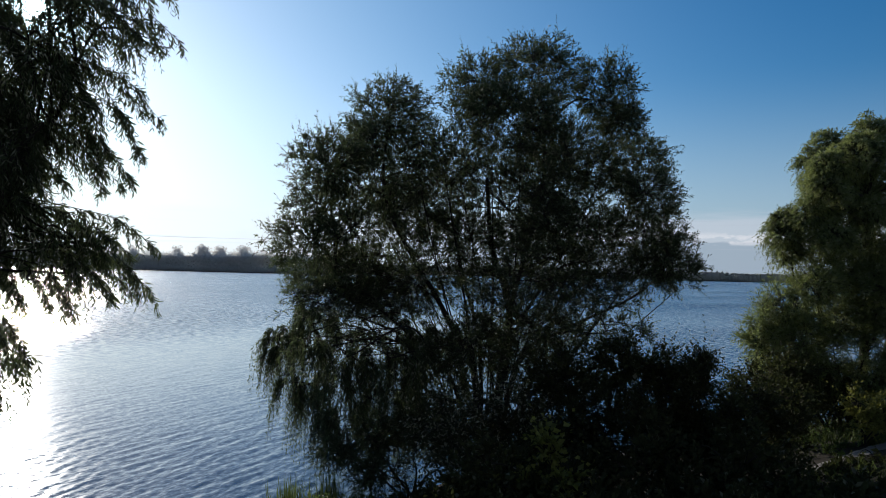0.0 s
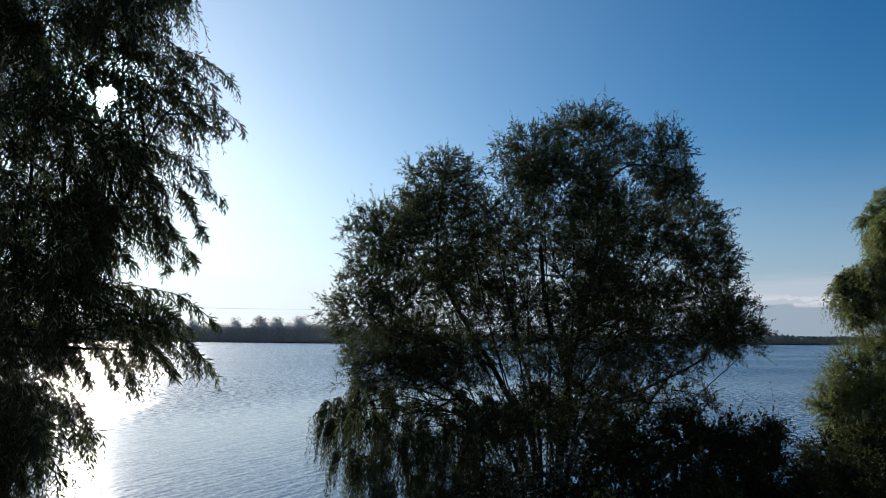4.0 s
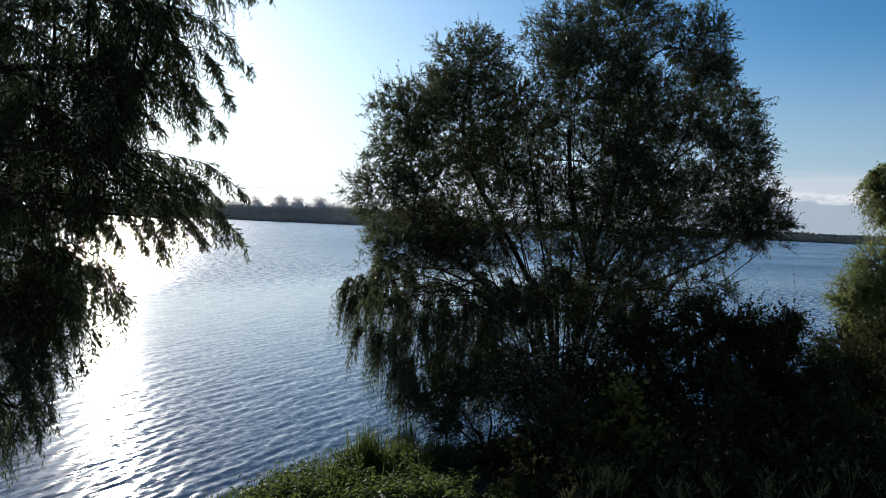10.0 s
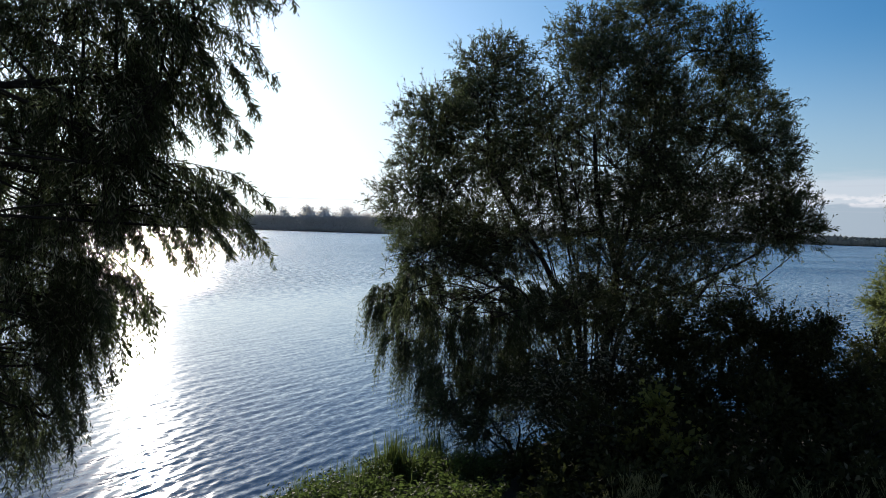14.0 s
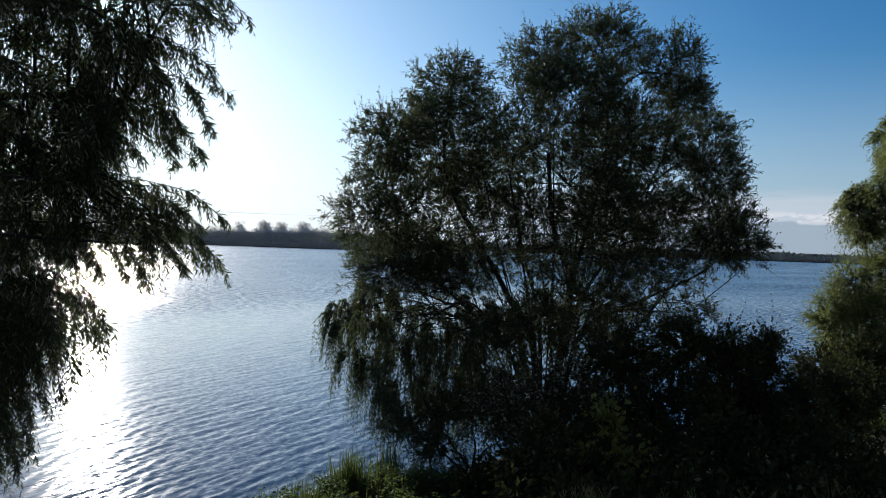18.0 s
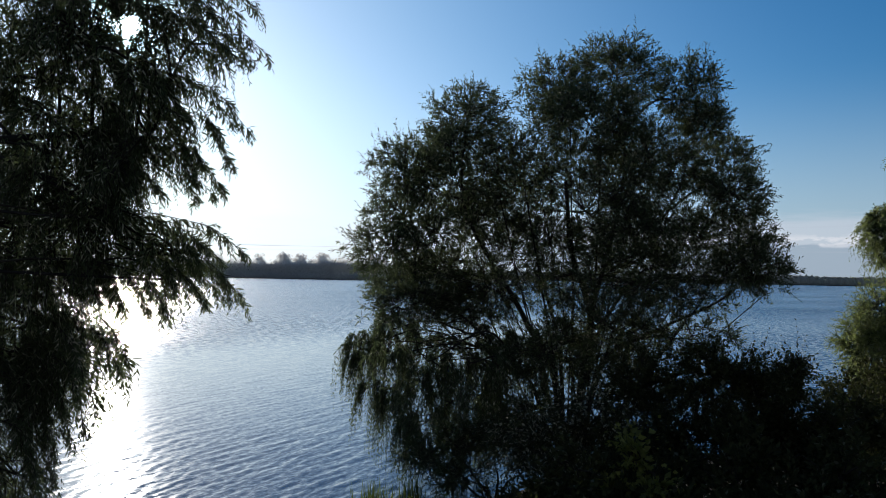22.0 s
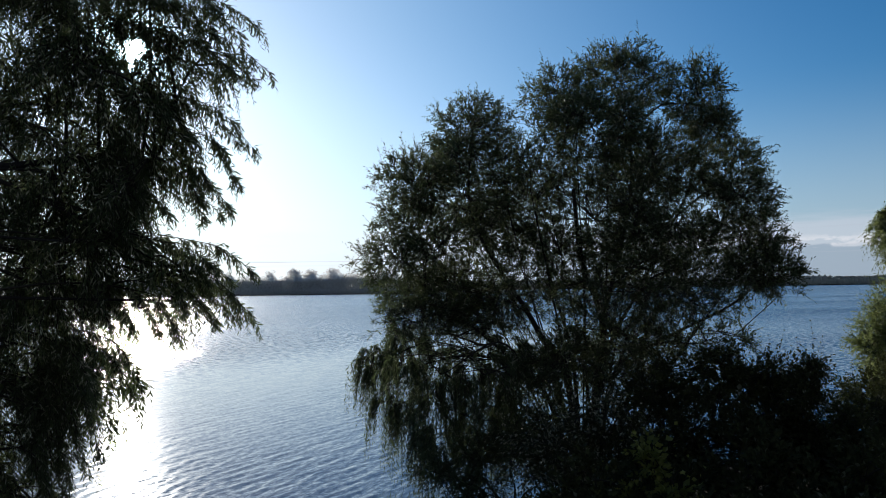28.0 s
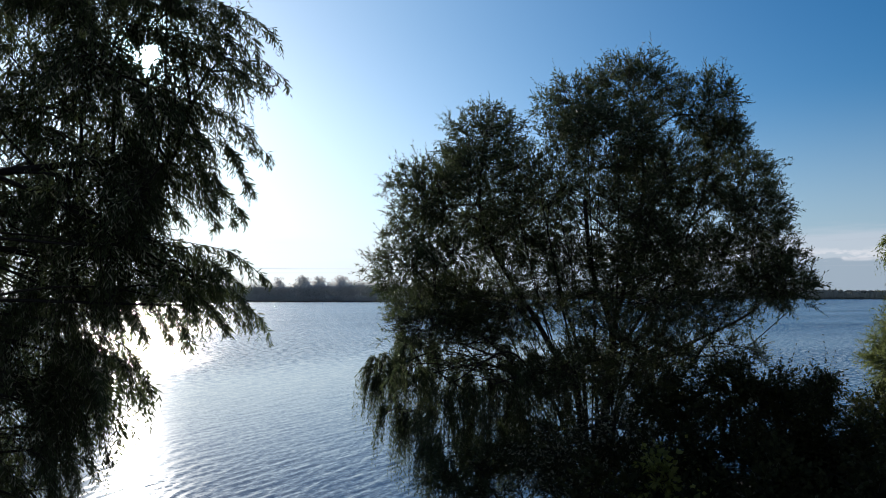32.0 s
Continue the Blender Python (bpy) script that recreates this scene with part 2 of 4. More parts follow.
def water_material():
    m, t, o = material("river_water")
    tc = t.nodes.new("ShaderNodeTexCoord")
    place = tc.outputs["Object"]

    def grain(scale, turn, along, detail, rough=0.6):
        """Noise drawn out along crests that lie at an angle to the x axis."""
        turned = node(t, "ShaderNodeMapping", Rotation=(0, 0, radians(-turn)))
        wire(t, place, turned.inputs[0])
        drawn = node(t, "ShaderNodeMapping", Scale=(along, 1.0, 1.0))
        wire(t, turned.outputs[0], drawn.inputs[0])
        n = node(t, "ShaderNodeTexNoise", Scale=scale, Detail=detail, Roughness=rough)
        wire(t, drawn.outputs[0], n.inputs["Vector"])
        return n

    ripples = grain(10.0, 68, 0.42, 4.0, 0.7)
    swell = grain(2.6, 66, 0.25, 3.0)
    chop = grain(5.0, 20, 0.4, 3.0, 0.6)
    gusts = grain(0.05, 58, 0.35, 3.0)
    gust = math_node(t, "MULTIPLY_ADD", smooth(t, gusts.outputs["Fac"], 0.36, 0.64), 0.5, 0.7)
    # out on the river the ripples are finer than can be told apart: they become roughness
    reach = t.nodes.new("ShaderNodeVectorMath")
    reach.operation = "LENGTH"
    wire(t, place, reach.inputs[0])
    open_water = smooth(t, reach.outputs["Value"], 36.0, 150.0)
    lull = math_node(t, "MULTIPLY", smooth(t, reach.outputs["Value"], 15.0, 27.0), 0.45)
    calm = math_node(t, "MULTIPLY", gust, math_node(t, "MULTIPLY_ADD", open_water, -0.4, math_node(t, "SUBTRACT", 1.0, lull)))
    # beyond a slanting line the wind lies on the water and the chop is steeper
    xyz = t.nodes.new("ShaderNodeSeparateXYZ")
    wire(t, place, xyz.inputs[0])
    line_at = math_node(t, "MULTIPLY_ADD", xyz.outputs[0], -2.2, xyz.outputs[1])
    line_at = math_node(t, "MULTIPLY_ADD", gusts.outputs["Fac"], 8.0, line_at)
    windy = smooth(t, line_at, WIND_LINE - 14.0, WIND_LINE + 34.0)
    windy = math_node(t, "MAXIMUM", windy, math_node(t, "MULTIPLY", smooth(t, xyz.outputs[0], 1.0, 12.0), math_node(t, "MULTIPLY_ADD", gust, 0.6, 0.1)))

    def centred(n, key="Fac"):
        return math_node(t, "SUBTRACT", n.outputs[key], 0.5)

    steep = math_node(t, "MULTIPLY", math_node(t, "MULTIPLY_ADD", centred(ripples), RIPPLE, math_node(t, "MULTIPLY", centred(swell), SWELL)), calm)
    slope = t.nodes.new("ShaderNodeVectorMath")
    slope.operation = "SCALE"
    slope.inputs[0].default_value = (-0.92, 0.39, 0.0)
    wire(t, steep, slope.inputs["Scale"])
    loose = t.nodes.new("ShaderNodeVectorMath")
    loose.operation = "SUBTRACT"
    loose.inputs[1].default_value = (0.5, 0.5, 0.5)
    wire(t, chop.outputs["Color"], loose.inputs[0])
    tilt = t.nodes.new("ShaderNodeSeparateXYZ")
    wire(t, loose.outputs[0], tilt.inputs[0])
    flat = node(t, "ShaderNodeCombineXYZ", Z=0.0)
    wire(t, math_node(t, "MULTIPLY", tilt.outputs[0], 6.5 * CHOP), flat.inputs["X"])
    wire(t, math_node(t, "MULTIPLY", math_node(t, "ABSOLUTE", tilt.outputs[1]), -2.2 * CHOP), flat.inputs["Y"])
    blown = t.nodes.new("ShaderNodeVectorMath")
    blown.operation = "SCALE"
    wire(t, flat.outputs[0], blown.inputs[0])
    wire(t, windy, blown.inputs["Scale"])
    # seen flat, only the near faces of the far ripples show
    lean = node(t, "ShaderNodeCombineXYZ", X=0.0, Z=0.0)
    wire(t, math_node(t, "MULTIPLY", open_water, -0.045), lean.inputs["Y"])
    geo = t.nodes.new("ShaderNodeNewGeometry")
    total = geo.outputs["Normal"]
    for piece in (slope, blown, lean):
        added = t.nodes.new("ShaderNodeVectorMath")
        added.operation = "ADD"
        wire(t, total, added.inputs[0])
        wire(t, piece.outputs[0], added.inputs[1])
        total = added.outputs[0]
    bp = t.nodes.new("ShaderNodeVectorMath")
    bp.operation = "NORMALIZE"
    wire(t, total, bp.inputs[0])
    skin = node(t, "ShaderNodeBsdfPrincipled", IOR=1.333)
    wire(t, math_node(t, "MULTIPLY_ADD", math_node(t, "MULTIPLY", open_water, gust), 0.08, 0.095), skin.inputs["Roughness"])
    skin.inputs["Base Color"].default_value = (0.006, 0.034, 0.105, 1)
    wire(t, bp.outputs[0], skin.inputs["Normal"])
    wire(t, skin.outputs[0], o.inputs[0])
    return m


WIND_LINE, RIPPLE, SWELL, CHOP = 80.0, 0.62, 0.25, 0.38
WATER = water_material()


# ---- building helpers ----
def mesh_from(name, verts, faces, mat, smooth_faces=False):
    """A mesh from arrays of corners and of triangles or quads."""
    verts, faces = np.asarray(verts, np.float32), np.asarray(faces, np.int32)
    me = bpy.data.meshes.new(name)
    n, k = faces.shape
    me.vertices.add(len(verts))
    me.vertices.foreach_set("co", verts.ravel())
    me.loops.add(n * k)
    me.loops.foreach_set("vertex_index", faces.ravel())
    me.polygons.add(n)
    me.polygons.foreach_set("loop_start", np.arange(0, n * k, k, dtype=np.int32))
    if smooth_faces:
        me.polygons.foreach_set("use_smooth", np.ones(n, bool))
    me.update(calc_edges=True)
    me.materials.append(mat)
    return me


def part(name, geometry, mat, parent, label="", kind="", smooth_faces=False):
    ob = new(name, mesh_from(name, *geometry, mat, smooth_faces))
    ob.parent = parent
    return tagged(ob, label, kind=kind)


def thing(name, place, label, category, group="", kind=""):
    ob = new(name)
    ob.location = place
    ob.empty_display_size = 0.3
    return tagged(ob, label, category, group, kind)


def unit(v):
    return v / np.maximum(np.linalg.norm(v, axis=-1, keepdims=True), 1e-9)


def curve_points(points, n):
    """n points along a smooth line through the given ones."""
    p = np.asarray(points, float)
    p = np.vstack([2 * p[0] - p[1], p, 2 * p[-1] - p[-2]])
    u = np.linspace(0, len(p) - 3 - 1e-6, n)
    i, f = u.astype(int), (u % 1)[:, None]
    a, b, c, d = p[i], p[i + 1], p[i + 2], p[i + 3]
    return 0.5 * (2 * b + (c - a) * f + (2 * a - 5 * b + 4 * c - d) * f ** 2 + (3 * b - a - 3 * c + d) * f ** 3)


def tubes(lines, radii, sides=6):
    """Tapered round stems. lines (n, k, 3), radii (n, k): corners and quads."""
    lines, radii = np.asarray(lines, float), np.asarray(radii, float)
    n, k, _ = lines.shape
    along = unit(np.gradient(lines, axis=1))
    side = unit(np.cross(along, np.array([0.31, 0.17, 0.93])))
    other = np.cross(along, side)
    a = np.linspace(0, 2 * np.pi, sides, endpoint=False)
    ring = side[:, :, None] * np.cos(a)[:, None] + other[:, :, None] * np.sin(a)[:, None]
    verts = lines[:, :, None] + ring * radii[:, :, None, None]
    i, j, s = np.meshgrid(np.arange(n), np.arange(k - 1), np.arange(sides), indexing="ij")
    s2 = (s + 1) % sides
    at = lambda jj, ss: (i * k + jj) * sides + ss
    quads = np.stack([at(j, s), at(j, s2), at(j + 1, s2), at(j + 1, s)], -1).reshape(-1, 4)
    return verts.reshape(-1, 3), quads


def tris(quads):
    return np.stack([quads[:, [0, 1, 2]], quads[:, [0, 2, 3]]], 1).reshape(-1, 3)


def merged(*pieces):
    """Joins (corners, triangles) pieces."""
    verts, faces, at = [], [], 0
    for v, f in pieces:
        verts.append(v)
        faces.append(np.asarray(f) + at)
        at += len(v)
    return np.vstack(verts), np.vstack(faces)


def leaf_blades(base, way, size, width, rng, fold=0.25, fine=False, curl=0.15):
    """Leaves as folded blades: base points, directions, lengths; width as a share of the length."""
    n = len(base)
    way = unit(way)
    side = unit(np.cross(way, unit(rng.normal(size=(n, 3)) + np.array([0, 0, 0.8]))))
    nor = np.cross(side, way)
    size = np.asarray(size)[:, None]
    half = size * width / 2
    if not fine:
        mid = base + way * size * 0.45 - nor * size * 0.02
        tip = base + way * size - nor * size * curl
        verts = np.stack([base, mid - side * half + nor * half * fold, tip, mid + side * half + nor * half * fold], 1)
        f = np.array([[0, 1, 2], [0, 2, 3]])
    else:
        m1, m2 = base + way * size * 0.3, base + way * size * 0.68 - nor * size * curl * 0.4
        tip = base + way * size - nor * size * curl
        h2 = half * 0.75
        verts = np.stack([base, m1 - side * half + nor * half * fold, m1 + side * half + nor * half * fold,
                          m2 - side * h2 + nor * h2 * fold, m2 + side * h2 + nor * h2 * fold, tip], 1)
        f = np.array([[0, 2, 1], [1, 2, 4], [1, 4, 3], [3, 4, 5]])
    k = verts.shape[1]
    faces = (np.arange(n)[:, None, None] * k + f[None]).reshape(-1, 3)
    return verts.reshape(-1, 3), faces


def sprays(start, way, length, per, rng, leaf=0.085, width=0.19, droop=0.1, weep=False, spread=1.0, fine=False, stem=0.0025, out=0.65):
    """Twigs with leaves: start points, directions and lengths; per: leaves on each."""
    n, k = len(start), 4 if fine else 3 if weep else 2
    way = unit(way)
    L = np.asarray(length)[:, None, None]
    s = np.linspace(0, 1, k)[None, :, None]
    down = np.array([0, 0, -1.0])

    def along(s):
        if weep:
            return start[:, None] + way[:, None] * out * L * (1 - np.exp(-2.5 * s)) + down * L * (0.12 * s + 0.6 * s ** 2)
        return start[:, None] + way[:, None] * L * s + down * L * droop * s ** 2

    line = along(s)
    stems = tubes(line, np.broadcast_to(stem * (1.15 - s[..., 0]), (n, k)), 3)
    ls = np.linspace(0.06, 1.0, per)[None, :, None] + rng.uniform(-0.03, 0.03, (n, per, 1))
    base, ahead = along(ls), unit(along(ls + 0.02) - along(ls))
    off = unit(np.cross(ahead, unit(rng.normal(size=(n, per, 3)))))
    dirs = unit(ahead + off * spread * rng.uniform(0.5, 1.3, (n, per, 1)) + down * (0.25 if weep else 0.05))
    sizes = leaf * rng.uniform(0.6, 1.2, (n, per)) * (1.1 - 0.5 * ls[..., 0] ** 3)
    blades = leaf_blades(base.reshape(-1, 3), dirs.reshape(-1, 3), sizes.ravel(), width, rng, fine=fine)
    return (stems[0], tris(stems[1])), blades


def in_lobe(lobe, n, rng, inner=0.6, outer=1.0):
    """Directions and points within the shell of an ellipsoid (x, y, z, rx, ry, rz)."""
    d = unit(rng.normal(size=(n, 3)))
    r = rng.uniform(inner ** 2, outer ** 2, (n, 1)) ** 0.5
    return d, lobe[:3] + d * r * lobe[3:]


def crown(tree, stems, lobes, rng, leaf_mat, bark=BARK, clusters=26.0, twigs=8, per=16, leaf=0.09, width=0.22, twig=(0.3, 0.55),
          droop=0.12, lift=0.25, weeping=(), hang=(0.6, 1.1), limb_r=0.04, fine=(), spray_name="leaf_spray", thin=None, core=0.3, dense=None, out=0.65, sweep=(0, 0, 0), spread=1.0, leaders=0.07, strands=1.0, weep_per=1.7, stem=0.0025):
    """Grows a limb from the stems into each lobe, boughs from the limb through the lobe's room, and leafy twigs on them."""
    nodes = np.vstack(stems)
    for i, lobe in enumerate(lobes):
        lobe = np.asarray(lobe, float)
        c = lobe[:3]
        gap = np.linalg.norm(nodes - c, axis=1) + 2.5 * np.maximum(0, nodes[:, 2] - c[2] + 0.35 * lobe[5])
        foot = nodes[np.argmin(gap)]
        span = np.linalg.norm(c - foot)
        top = c + np.array([0, 0, 0.5 * lobe[5]]) + 0.3 * (c - foot) * lobe[5] / max(span, 0.5)
        mid = foot * 0.5 + c * 0.5 + rng.normal(size=3) * 0.09 * span + np.array([0, 0, 0.1 * span])
        line = curve_points([foot, mid, c, top], 16)
        limb = part("limb", tubes(line[None], np.linspace(limb_r * min(1, 0.5 + 0.3 * span), 0.006, 16)[None], 7), bark, tree, smooth_faces=True)
        # boughs
        nb = max(6, int(12 * (lobe[3] * lobe[5]) ** 0.5))
        d = unit(rng.normal(size=(nb, 3)) + np.array([0, 0, 0.3]))
        ends = c + d * rng.uniform(0.55, 0.95, (nb, 1)) * lobe[3:]
        at = line[rng.integers(5, 16, nb)]
        u = np.linspace(0, 1, 7)[None, :, None]
        boughs = at[:, None] * (1 - u) + ends[:, None] * u + (rng.normal(size=(nb, 1, 3)) * 0.14 + np.array([0, 0, 0.2])) * u * (1 - u) * 2
        wood = [tubes(boughs, np.linspace(0.013, 0.004, 7)[None].repeat(nb, 0), 4)]
        # leafy clusters through the whole room of the lobe
        weep = i in weeping
        nc = int(clusters * (strands if weep else 1.0) * (dense[i] if dense else 1.0) * (lobe[3] * lobe[4] * lobe[5]) ** (2 / 3) + 6)
        d = unit(rng.normal(size=(nc, 3)))
        r = (rng.uniform(core ** 3, 1.0, (nc, 1))) ** (1 / 3)
        mids = c + d * r * lobe[3:] * 0.9
        pool = np.vstack([boughs[:, 1:].reshape(-1, 3), line[6:]])
        near = np.argmin(np.linalg.norm(pool[None] - (mids - d * 0.15)[:, None], axis=2), axis=1)
        root = pool[near]
        u = np.linspace(0, 1, 4)[None, :, None]
        arms = root[:, None] * (1 - u) + mids[:, None] * u + (rng.normal(size=(nc, 1, 3)) * 0.08 + np.array([0, 0, 0.08])) * u * (1 - u) * 2
        wood.append(tubes(arms, np.linspace(0.006, 0.003, 4)[None].repeat(nc, 0), 3))
        each = int(round(twigs / strands)) if weep else twigs
        nt = nc * each
        pick = np.repeat(np.arange(nc), each)
        pos = rng.uniform(0.3, 1.0, nt) * 2.999
        lo, fr = pos.astype(int), (pos % 1)[:, None]
        start = arms[pick, lo] * (1 - fr) + arms[pick, lo + 1] * fr
        way = 0.4 * unit(mids[pick] - root[pick]) + 0.55 * d[pick] + 0.75 * unit(rng.normal(size=(nt, 3))) + np.array([0, 0, 0 if weep else lift]) + np.array(sweep)
        size = rng.uniform(*(hang if weep else twig), nt)
        if not weep:
            leader = rng.uniform(size=nt) < leaders
            size = np.where(leader, size * 1.7, size)
            way = unit(way) + leader[:, None] * np.array([0, 0, 1.1])
        stems_, blades = sprays(start, way, size, int(per * (weep_per if weep else 1)), rng, leaf, width, droop, weep, spread, i in fine, stem, out)
        if thin is not None:
            stems_ = thin(stems_, 12 if i in fine else 9, rng)
            wood = [thin((v, tris(q)), k, rng) for (v, q), k in zip(wood, (28, 12))]
        else:
            wood = [(v, tris(q)) for v, q in wood]
        wood = merged(*wood, stems_)
        if thin is not None:
            blades = thin(blades, 6 if i in fine else 4, rng)
        part("branchwork", wood, TWIG, limb, "thin brown boughs and twigs", "stuff")
        part(spray_name, blades, leaf_mat, limb, kind="stuff")


# ---- the large structure ----
SHORE_X = [-4000, -300, -60, -20, -8, -6.4, -4.9, -3.7, -2.7, -0.9, 1.0, 4.0, 9.0, 14.0, 40.0, 300.0, 4000.0]
SHORE_Y = [-1500, -130, -30, -9.0, 2.5, 6.2, 9.5, 12.1, 14.0, 15.2, 18.0, 19.6, 22.5, 25.5, 37.0, 110.0, 700.0]
RISE_D = [-30, -6, 0, 1.0, 3.0, 6.0, 10.0, 13.5, 17.0, 60.0]
RISE_Z = [-4.0, -1.6, -0.05, 0.22, 0.42, 0.68, 1.25, 2.2, 3.1, 3.6]


def ground_z(x, y):
    """The height of the land: the near bank, the river bed and the far shore."""
    x, y = np.asarray(x, float), np.asarray(y, float)
    d = np.interp(x, SHORE_X, SHORE_Y) - y
    z = np.interp(d, RISE_D, RISE_Z)
    z = z + 0.07 * np.sin(1.3 * x + 0.7 * y) * np.sin(0.9 * y - 0.4 * x) * (d > 0.5) * (np.abs(x) < 60)
    z = z + 0.45 * np.exp(-((x - 10.5) / 3.1) ** 2 - ((y - 15.8) / 2.5) ** 2)
    far = np.interp(x, [-4000, -95, 60, 4000], [690, 690, 1480, 1480])
    return np.where(y > far - 40, np.maximum(z, np.clip((y - far) * 0.08, -3, 1.5)), z)


def spaced(near_lo, near_hi, step, lo, hi, ratio=1.18):
    xs = list(np.arange(near_lo, near_hi + 1e-6, step))
    s = step
    while xs[-1] < hi:
        s *= ratio
        xs.append(xs[-1] + s)
    s = step
    while xs[0] > lo:
        s *= ratio
        xs.insert(0, xs[0] - s)
    return np.array(xs)


def grid_quads(rows, cols):
    i, j = np.meshgrid(np.arange(rows - 1), np.arange(cols - 1), indexing="ij")
    a = i * cols + j
    return np.stack([a, a + 1, a + cols + 1, a + cols], -1).reshape(-1, 4)


def build_ground():
    xs = spaced(-14, 22, 0.4, -4300, 4300)
    ys = np.union1d(spaced(-6, 30, 0.3, -3000, 4300), np.arange(640, 760, 12.0))
    ys = np.union1d(ys, np.arange(1430, 1540, 12.0))
    X, Y = np.meshgrid(xs, ys)
    verts = np.stack([X, Y, ground_z(X, Y)], -1).reshape(-1, 3)
    ob = new("ground", mesh_from("ground", verts, grid_quads(len(ys), len(xs)), SOIL, True))
    tagged(ob, "dark earthen river bank sloping down to the water", "ground", kind="structure")


def build_water():
    rng = np.random.default_rng(5)
    r = [9.0]
    while r[-1] < 4400:
        r.append(r[-1] + max(0.05, r[-1] * (0.0052 if r[-1] < 40 else 0.009 if r[-1] < 60 else 0.02 if r[-1] < 110 else 0.07)))
    r, a = np.array(r), np.radians(np.r_[np.linspace(-80, -43, 14), np.linspace(-42, 33, 390), np.linspace(35, 80, 14)])
    R, A = np.meshgrid(r, a, indexing="ij")
    X, Y = R * np.sin(A), R * np.cos(A)
    Z = np.zeros_like(X)
    fade = np.clip(1.5 - R / 36, 0.25, 1) * np.clip(2 - R / 60, 0, 1)
    for i in range(26):
        wave = 0.15 * 1.042 ** i * rng.uniform(0.9, 1.1)
        head = radians(163) + rng.normal() * 0.24
        k = 2 * np.pi / wave
        keep = np.clip(1.8 - R / (wave * 70), 0, 1)
        Z += 0.0013 * (wave / 0.3) ** 0.8 * np.sin(k * (X * math.cos(head) + Y * math.sin(head)) + rng.uniform(0, 6.3)) * keep
    for i in range(26):
        wave = rng.uniform(0.22, 0.75)
        head = radians(165) + rng.normal() * 0.2
        k = 2 * np.pi / wave
        Z += 0.0010 * wave * np.sin(k * (X * math.cos(head) + Y * math.sin(head)) + rng.uniform(0, 6.3)) * np.clip(1.8 - R / (wave * 60), 0, 1)
    verts = np.stack([X, Y, Z * fade], -1).reshape(-1, 3)
    ob = new("water", mesh_from("water", verts, grid_quads(len(r), len(a)), WATER, True))
    tagged(ob, "broad blue river with small wind ripples and sun glitter", "water", kind="structure")


build_ground()
build_water()


def build_track():
    """The worn dirt track on the bank."""
    line = curve_points([(6.9, 14.6, 0), (7.7, 15.25, 0), (8.5, 15.5, 0), (9.4, 15.7, 0), (11.0, 16.2, 0), (14.0, 17.0, 0)], 40)
    side = unit(np.cross(unit(np.gradient(line, axis=0)), np.array([0, 0, 1.0])))
    w = np.linspace(-0.22, 0.22, 7)
    P = line[:, None] + side[:, None] * w[None, :, None] * (1 + 0.15 * np.sin(np.arange(40) * 1.7))[:, None, None]
    P[..., 2] = ground_z(P[..., 0], P[..., 1]) + 0.02 * (1 - (w / 0.25) ** 2) + 0.012
    ob = new("path", mesh_from("path", P.reshape(-1, 3), grid_quads(40, 7), DIRT, True))
    tagged(ob, "pale trodden dirt track along the bank", "path", kind="structure")


build_track()


# ---- far shores ----
def ball(level):
    bm = bmesh.new()
    bmesh.ops.create_icosphere(bm, subdivisions=level, radius=1)
    v = np.array([p.co[:] for p in bm.verts])
    f = np.array([[p.index for p in q.verts] for q in bm.faces])
    bm.free()
    return v, f


def lumps(centre, radii, rng, level=2, rough=0.14):
    """Masses of far foliage: uneven rounded bodies with bulges and hollows, one at each centre."""
    v, f = ball(level)
    n = len(centre)
    body = np.repeat(v[None], n, 0)
    swell = np.ones((n, len(v)))
    for k in range(6):
        way = unit(rng.normal(size=(n, 1, 3))) * rng.uniform(2.0, 7.5, (n, 1, 1))
        swell += rough * np.sin((v[None] * way).sum(-1) + rng.uniform(0, 6.3, (n, 1))) / (1 + 0.3 * k)
    verts = centre[:, None] + body * swell[..., None] * radii[:, None]
    return verts.reshape(-1, 3), (np.arange(n)[:, None, None] * len(v) + f[None]).reshape(-1, 3)


